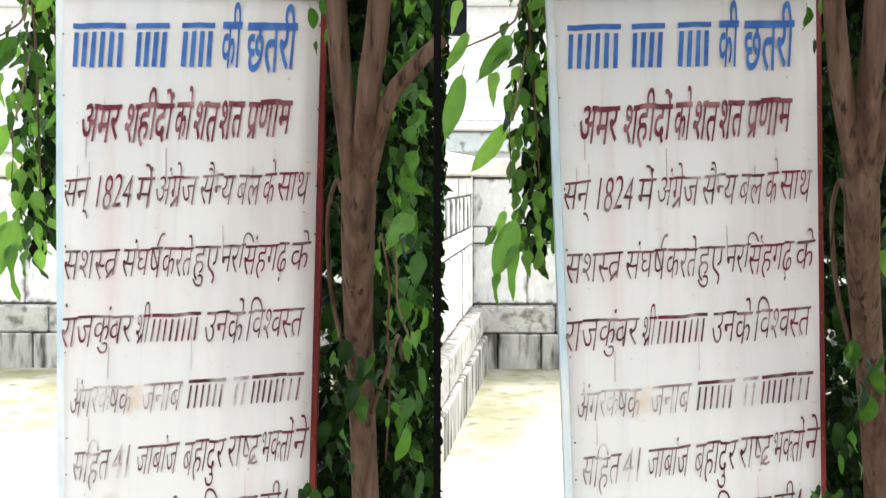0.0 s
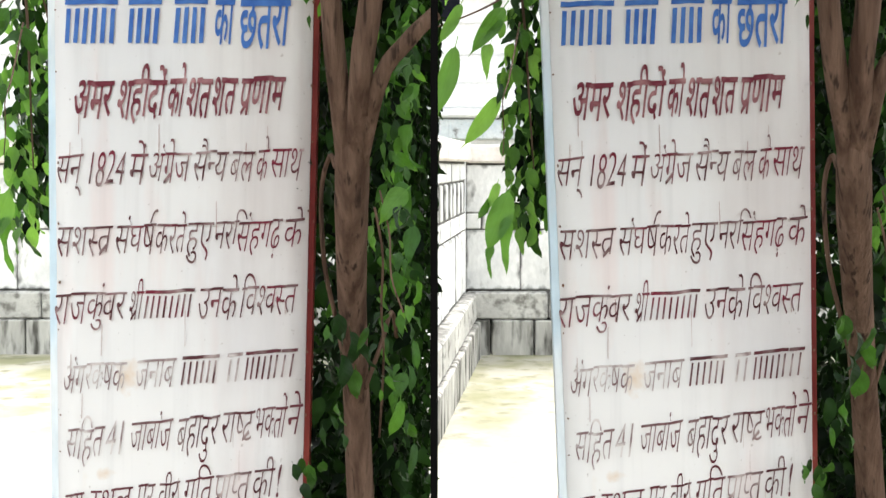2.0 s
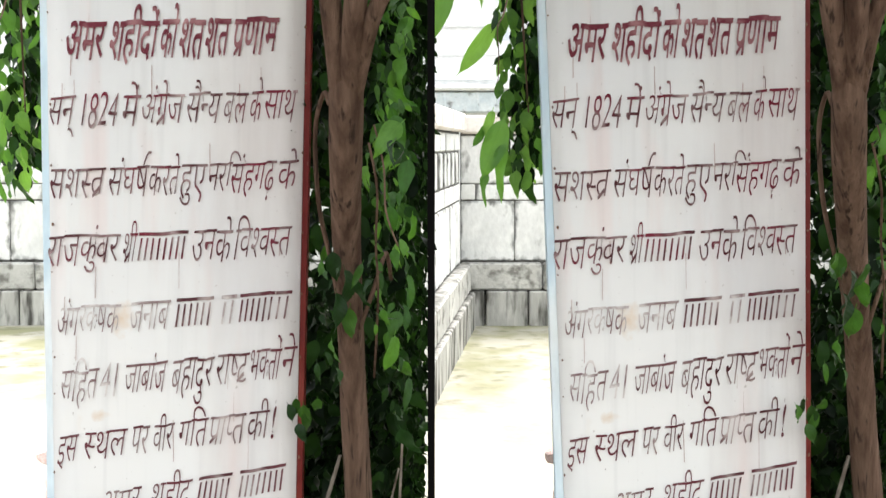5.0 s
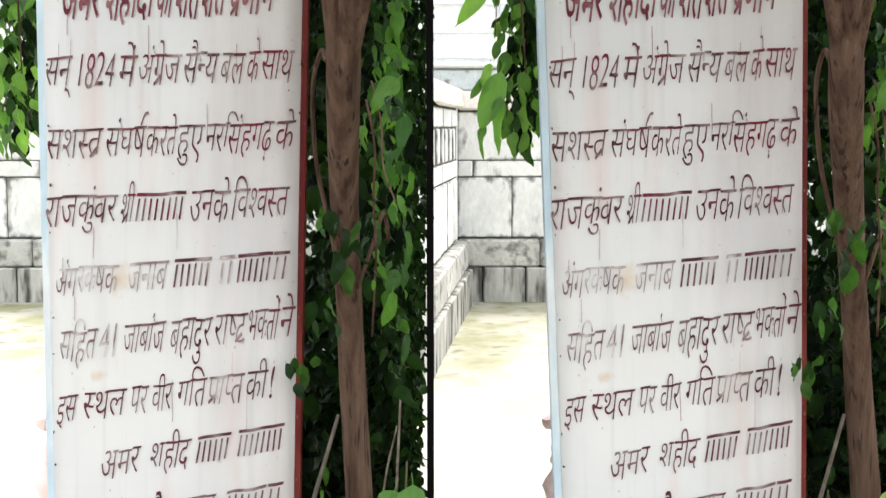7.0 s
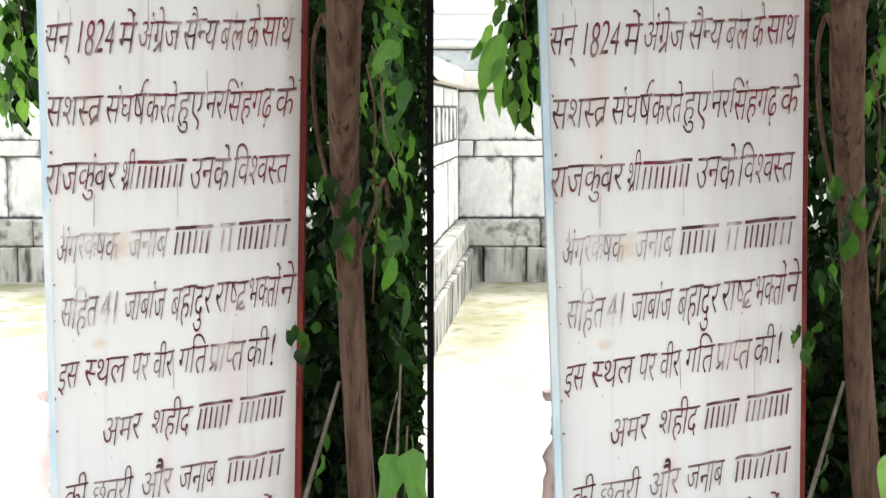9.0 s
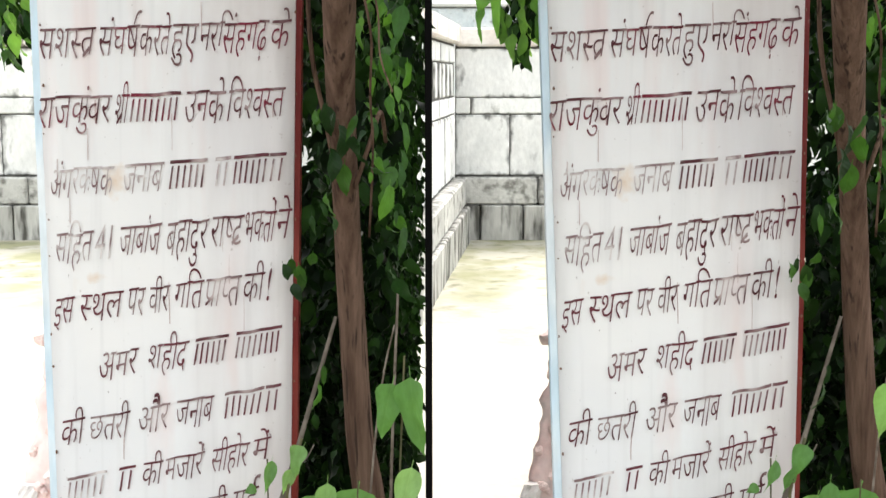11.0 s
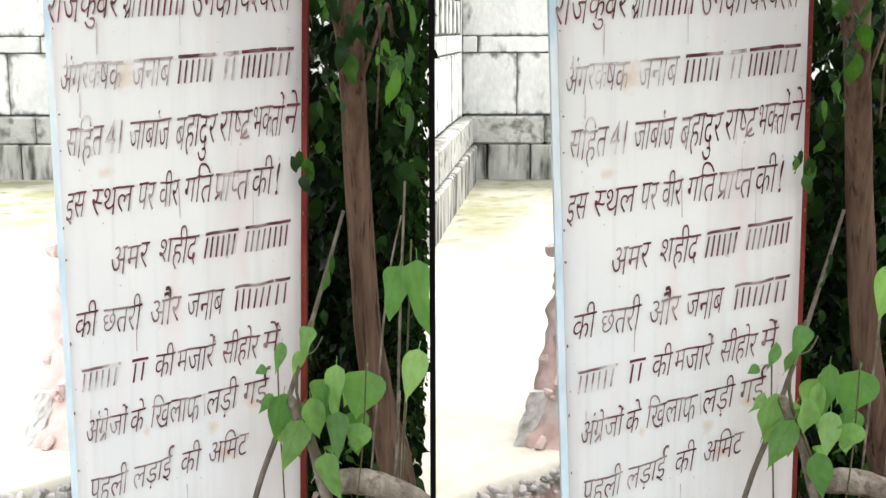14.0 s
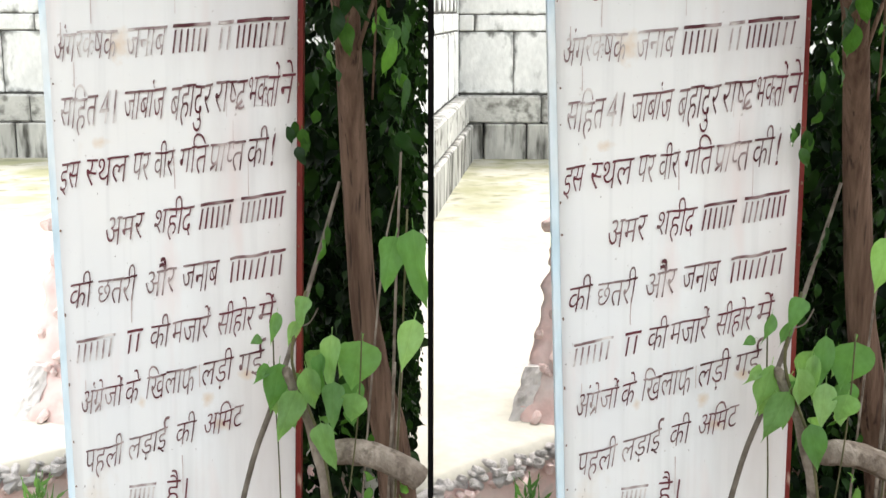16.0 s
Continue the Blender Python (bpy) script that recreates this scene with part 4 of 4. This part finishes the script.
def build_bough(s):
    """Long drooping leaves at the board's other side, hung from a bough that comes over its top."""
    rng = random.Random(23)
    o = empty("hanging_bough", Matrix.Translation(spot(s, -0.5, 2.9, 2.75)), "drooping bough of large pointed green leaves beside a board", "bough", "boughs beside the boards")
    back = o.matrix_basis.inverted()

    def at(x, y, z):
        return back @ spot(s, x, y, z)

    for pts, rad in (([(0.16, 2.3, 3.2), (-0.2, 2.6, 3.15), (-0.5, 2.95, 2.85), (-0.52, 3.0, 2.5), (-0.50, 3.02, 2.2), (-0.49, 3.03, 1.95), (-0.48, 3.03, 1.75)], [0.010, 0.009, 0.007, 0.005, 0.004, 0.003, 0.002]),
                     ([(-0.51, 3.0, 2.45), (-0.44, 2.5, 2.20), (-0.398, 2.10, 2.080), (-0.470, 2.10, 2.046), (-0.533, 2.10, 2.023)], [0.004, 0.003, 0.0022, 0.0018, 0.0015]),
                     ([(-0.51, 3.0, 2.20), (-0.45, 2.5, 1.98), (-0.391, 2.10, 1.879), (-0.390, 2.10, 1.820), (-0.393, 2.10, 1.765)], [0.003, 0.002, 0.0015, 0.0012, 0.001]),
                     ([(-0.51, 3.0, 2.45), (-0.45, 3.15, 2.2), (-0.44, 3.2, 1.9)], [0.004, 0.003, 0.002])):
        bm = bmesh.new()
        tube(bm, [at(*p) for p in pts], rad, 7, 0.1, 4)
        part("twig", bm, M_BARK, o)

    def put(lib, k, x, y, z, d, length, width=1.0, face=(0, -1, 0.35)):
        share("leaf", lib[k], o, blade_pose(at(x, y, z), Vector(d), Vector(face), length, width))

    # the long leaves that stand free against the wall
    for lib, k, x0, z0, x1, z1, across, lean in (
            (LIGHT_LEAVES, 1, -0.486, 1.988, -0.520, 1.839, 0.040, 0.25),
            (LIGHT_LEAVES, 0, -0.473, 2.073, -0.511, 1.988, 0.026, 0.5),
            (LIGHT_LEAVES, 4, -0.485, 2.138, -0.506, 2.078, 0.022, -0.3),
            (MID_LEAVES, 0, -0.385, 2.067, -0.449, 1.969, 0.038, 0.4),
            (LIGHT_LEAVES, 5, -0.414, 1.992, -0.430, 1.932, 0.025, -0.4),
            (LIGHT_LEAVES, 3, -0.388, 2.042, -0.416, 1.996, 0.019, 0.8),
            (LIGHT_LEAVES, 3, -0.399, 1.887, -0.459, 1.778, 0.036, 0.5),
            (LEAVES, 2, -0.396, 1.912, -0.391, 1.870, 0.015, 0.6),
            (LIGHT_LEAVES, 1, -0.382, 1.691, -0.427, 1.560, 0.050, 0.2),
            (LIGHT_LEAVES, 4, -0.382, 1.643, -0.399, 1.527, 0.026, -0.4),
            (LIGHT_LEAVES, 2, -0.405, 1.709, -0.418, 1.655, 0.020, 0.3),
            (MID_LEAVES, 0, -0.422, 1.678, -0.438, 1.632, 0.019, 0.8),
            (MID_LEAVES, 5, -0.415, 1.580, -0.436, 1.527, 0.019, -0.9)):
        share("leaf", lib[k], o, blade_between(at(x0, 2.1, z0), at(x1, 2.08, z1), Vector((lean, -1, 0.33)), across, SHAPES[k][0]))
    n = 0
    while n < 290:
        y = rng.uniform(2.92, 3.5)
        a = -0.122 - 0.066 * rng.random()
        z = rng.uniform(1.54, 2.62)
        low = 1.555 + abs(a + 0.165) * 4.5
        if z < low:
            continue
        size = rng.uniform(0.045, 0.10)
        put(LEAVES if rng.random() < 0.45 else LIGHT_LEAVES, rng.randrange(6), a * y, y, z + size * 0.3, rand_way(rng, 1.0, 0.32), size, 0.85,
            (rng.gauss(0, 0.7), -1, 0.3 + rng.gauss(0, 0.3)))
        n += 1
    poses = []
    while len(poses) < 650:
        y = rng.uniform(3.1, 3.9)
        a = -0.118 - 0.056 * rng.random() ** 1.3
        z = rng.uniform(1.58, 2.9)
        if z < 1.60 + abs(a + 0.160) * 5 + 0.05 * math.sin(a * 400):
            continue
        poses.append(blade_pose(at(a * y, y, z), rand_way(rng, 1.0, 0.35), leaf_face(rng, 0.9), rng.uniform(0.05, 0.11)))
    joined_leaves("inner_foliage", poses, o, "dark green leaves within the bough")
    return o


# base, tip and breadth of the creeper's large leaves
CREEPER = ((0.423, 0.474, 0.397, 0.338, 0.088), (0.347, 0.493, 0.336, 0.346, 0.039), (0.321, 0.446, 0.317, 0.324, 0.028), (0.280, 0.417, 0.307, 0.289, 0.045),
           (0.286, 0.593, 0.249, 0.520, 0.038), (0.262, 0.528, 0.240, 0.456, 0.025), (0.213, 0.551, 0.197, 0.474, 0.023), (0.172, 0.494, 0.143, 0.477, 0.020),
           (0.190, 0.415, 0.157, 0.370, 0.025), (0.218, 0.419, 0.201, 0.275, 0.051), (0.261, 0.356, 0.203, 0.222, 0.053), (0.352, 0.376, 0.343, 0.255, 0.044),
           (0.405, 0.353, 0.386, 0.269, 0.053), (0.317, 0.277, 0.344, 0.150, 0.047), (0.497, 0.739, 0.460, 0.597, 0.060), (0.535, 0.759, 0.548, 0.561, 0.056),
           (0.545, 0.536, 0.510, 0.406, 0.050))


def build_vine(s):
    """Round bright leaves of a creeper at the board's foot."""
    rng = random.Random(37)
    o = empty("creeper", Matrix.Translation(spot(s, 0.36, 2.36, -0.62)), "creeper with round bright green leaves at the foot of a board", "creeper", "creepers at the boards")
    back = o.matrix_basis.inverted()

    def at(x, y, z):
        return back @ spot(s, x, y, z)

    for pts, r in (([(0.36, 2.36, -0.62), (0.36, 2.36, -0.1), (0.325, 2.37, 0.2), (0.25, 2.37, 0.42), (0.285, 2.37, 0.60)], 0.004),
                   ([(0.37, 2.36, -0.1), (0.41, 2.36, 0.25), (0.42, 2.36, 0.5)], 0.002), ([(0.50, 2.44, -0.64), (0.525, 2.42, 0.2), (0.53, 2.38, 0.8)], 0.0025),
                   ([(0.215, 2.52, 0.50), (0.22, 2.52, 0.3), (0.232, 2.5, 0.0), (0.235, 2.5, -0.62)], 0.0022)):
        bm = bmesh.new()
        tube(bm, [at(*p) for p in pts], [r] * len(pts), 6, 0.1, 6)
        part("stem", bm, M_GREEN_STEM, o)
    for x0, z0, x1, z1, across in CREEPER:
        across *= 1.2
        k = rng.randrange(4)
        y = 2.35 + rng.uniform(-0.02, 0.03)
        share("leaf", ROUND_LEAVES[k], o, blade_between(at(x0, y, z0), at(x1, y + rng.uniform(-0.03, 0.02), z1), Vector((rng.gauss(0, 0.35), -1, 0.5 + rng.gauss(0, 0.3))), across, (0.42, 0.46, 0.40, 0.43)[k]))
    for i in range(14):
        x, z = rng.uniform(0.21, 0.42), rng.uniform(0.25, 0.47)
        share("leaf", rng.choice(ROUND_LEAVES), o, blade_pose(at(x, 2.40 + rng.uniform(0, 0.08), z), Vector((rng.gauss(0, 0.3), rng.gauss(0, 0.2), -1)), Vector((rng.gauss(0, 0.8), -1, 0.4 + rng.gauss(0, 0.3))), rng.uniform(0.06, 0.11), rng.uniform(0.6, 0.9)))
    for i in range(26):
        x, z = rng.uniform(0.36, 0.53), rng.uniform(-0.45, 0.10)
        share("leaf", rng.choice(LIGHT_LEAVES), o, blade_pose(at(x, 2.36 + rng.uniform(0, 0.1), z), rand_way(rng, 0.7, 0.5), leaf_face(rng), rng.uniform(0.04, 0.075)))
    return o


def build_sticks(s):
    o = empty("leaning_stick", Matrix.Translation(spot(s, 0.0, 2.5, -0.62)), "thin grey dry stick leaning across a board's foot", "stick", "sticks at the boards")
    back = o.matrix_basis.inverted()
    bm = bmesh.new()
    tube(bm, [back @ spot(s, *p) for p in ((0.425, 2.78, 0.82), (0.36, 2.76, 0.60), (0.300, 2.71, 0.42), (0.225, 2.66, 0.21), (0.146, 2.62, -0.02), (0.0, 2.5, -0.64))],
         [0.005, 0.006, 0.0075, 0.008, 0.008, 0.009], 8, 0.12, 3)
    part("shaft", bm, M_STICK, o)
    bm = bmesh.new()
    tube(bm, [back @ spot(s, *p) for p in ((0.300, 2.71, 0.42), (0.335, 2.72, 0.43), (0.36, 2.73, 0.47))], [0.003, 0.0025, 0.002], 6, 0.1, 3)
    part("side_twig", bm, M_STICK, o)
    for foot, mid, top, r, label in (((0.585, -0.64), (0.560, 0.3), (0.562, 0.917), 0.005, "pale bare upright stem in the undergrowth"),
                                     ((0.46, -0.64), (0.515, 0.5), (0.554, 0.827), 0.0035, "thin pale slanting stem in the undergrowth"),
                                     ((0.57, -0.64), (0.573, 0.103), (0.577, 0.40), 0.006, "brown upright stem behind the dry limb"),
                                     ((0.553, -0.64), (0.556, 0.111), (0.556, 0.345), 0.005, "brown upright stem behind the dry limb")):
        q = empty("bare_stem", Matrix.Translation(spot(s, foot[0], 2.72, -0.62)), label, "stem", "bare stems")
        inv = q.matrix_basis.inverted()
        bm = bmesh.new()
        tube(bm, [inv @ spot(s, foot[0], 2.74, foot[1]), inv @ spot(s, mid[0], 2.66, mid[1]), inv @ spot(s, top[0], 2.62, top[1])], [r, r * 0.9, r * 0.6], 7, 0.1, 3)
        part("stalk", bm, M_DRY, q)


def build_rubble(s):
    """A stump of pink painted rubble masonry behind the board, and the broken stones of the yard's edge."""
    rng = random.Random(51)
    o = empty("masonry_stump", Matrix.Translation(spot(s, -0.5, 3.75, -0.2)), "broken stump of faded pink painted rubble masonry", "masonry", "masonry stumps")
    back = o.matrix_basis.inverted()
    kinds = []
    for i in range(5):
        bm = bmesh.new()
        stone(bm, (0, 0, 0), (1, 1, 1), 60 + i)
        me = bpy.data.meshes.new("stone")
        bm.to_mesh(me)
        bm.free()
        kinds.append(me)

    def put(parent, inv, x, y, z, size, material):
        me = kinds[rng.randrange(5)]
        key = me.name + material.name
        if key not in ROCKS:
            c = me.copy()
            c.materials.append(material)
            ROCKS[key] = c
        p = inv @ spot(s, x, y, z)
        share("stone", ROCKS[key], parent, Matrix.Translation(p) @ pose(0, 0, 0, rng.uniform(0, 40), rng.uniform(0, 40), rng.uniform(0, 360)) @ Matrix.Diagonal((*size, 1)))

    # one rough core, then small stones standing proud of it
    bm = bmesh.new()
    rows = []
    for i in range(29):
        z = -0.22 + 0.026 * i
        left, y = -0.628 + 0.13 * (z + 0.19), 3.60 + 0.55 * (z + 0.19)
        ring = []
        for k in range(16):
            t = k / 15
            x = left + 0.03 * noise.noise(Vector((3, z * 16, s * 0.0))) + t * (0.36 - 0.1 * i / 28)
            bulge = 0.035 * noise.noise(Vector((x * 17, z * 15, 2))) + 0.016 * noise.noise(Vector((x * 45, z * 45, 4)))
            ring.append(bm.verts.new(back @ spot(s, x, y + 0.05 * (1 - math.sin(math.pi * t)) + bulge, z)))
        for k in range(3):
            ring.append(bm.verts.new(back @ spot(s, left + 0.36 - 0.1 * i / 28 - 0.12 * k, y + 0.30, z)))
        rows.append(ring)
    for r0, r1 in zip(rows, rows[1:]):
        for k in range(len(r0)):
            q = (k + 1) % len(r0)
            bm.faces.new((r0[k], r0[q], r1[q], r1[k])).smooth = True
    bm.faces.new(rows[-1])
    part("core", bm, M_PINK, o)
    bm = bmesh.new()
    rows = []
    for i in range(11):
        z = -0.22 + 0.022 * i
        left = -0.672 + 0.28 * (z + 0.2)
        ring = []
        for k in range(6):
            x = left + 0.018 * noise.noise(Vector((7, z * 22, 1))) + k * 0.015
            ring.append(bm.verts.new(back @ spot(s, x, 3.645 + 0.35 * (z + 0.19) + 0.012 * noise.noise(Vector((x * 40, z * 40, 8))), z)))
        ring += [bm.verts.new(back @ spot(s, left + 0.08, 3.86, z)), bm.verts.new(back @ spot(s, left + 0.02, 3.86, z))]
        rows.append(ring)
    for r0, r1 in zip(rows, rows[1:]):
        for k in range(len(r0)):
            q = (k + 1) % len(r0)
            bm.faces.new((r0[k], r0[q], r1[q], r1[k]))
    bm.faces.new(rows[-1])
    part("bare_side", bm, M_RUBBLE, o, "bare grey rubble side")
    for i in range(20):
        z = rng.uniform(-0.18, 0.48)
        left, y = -0.628 + 0.13 * (z + 0.19), 3.595 + 0.55 * (z + 0.19)
        t = rng.random() ** 1.5
        r = rng.uniform(0.012, 0.026)
        put(o, back, left + 0.008 + 0.20 * t, y + 0.05 * (1 - math.sin(math.pi * t)) + 0.5 * r, z, (r * 1.5, r * 0.9, r * 0.9), M_PINK)
    put(o, back, -0.535, 3.98, 0.515, (0.05, 0.06, 0.035), M_PINK)
    e = empty("broken_edge", Matrix.Translation(spot(s, -0.6, 3.2, -0.25)), "broken grey stones along the yard's edge", "stone edge", "broken edges")
    inv = e.matrix_basis.inverted()
    x = -0.95
    while x < -0.30:
        wx = spot(s, x, 3.2 + 0.36 * (x + 0.75), -0.2).x
        rim = rim_line(wx)
        up = yard_height(wx, rim) + 0.225
        for dy, z, r in ((-0.02, -0.245, 0.018), (-0.035, -0.272, 0.022), (-0.03, -0.305, 0.022)):
            k = r * rng.uniform(0.6, 1.25)
            if rng.random() < 0.85:
                put(e, inv, wx - s * (K * rim + 0.04) + rng.uniform(-0.015, 0.015), rim + dy + rng.uniform(-0.012, 0.012), z + up + rng.uniform(-0.012, 0.010), (k * 1.3, k * 0.9, k * 0.62), M_PINK if z < -0.29 else M_RUBBLE)
        x += 0.019
    g = empty("grass_tuft", Matrix.Translation(spot(s, -0.50, 3.08, -0.42)), "tuft of fresh green grass by the broken edge", "grass", "grass tufts")
    inv = g.matrix_basis.inverted()
    poses = []
    for i in range(26):
        p = inv @ spot(s, -0.485 + rng.gauss(0, 0.024), 3.08 + rng.uniform(-0.04, 0.06), -0.38 + rng.uniform(0, 0.12))
        poses.append(blade_pose(p, Vector((rng.gauss(0, 0.5), rng.gauss(0, 0.4), 1)), Vector((rng.gauss(0, 1), -1, 0.2)), rng.uniform(0.05, 0.13), 0.22))
    joined_leaves("grass_clump", poses, g, "", M_CREEPER)


ROCKS = {}
for s in (-1, 1):
    build_tree(s)
    build_bough(s)
    build_vine(s)
    build_sticks(s)
    build_rubble(s)
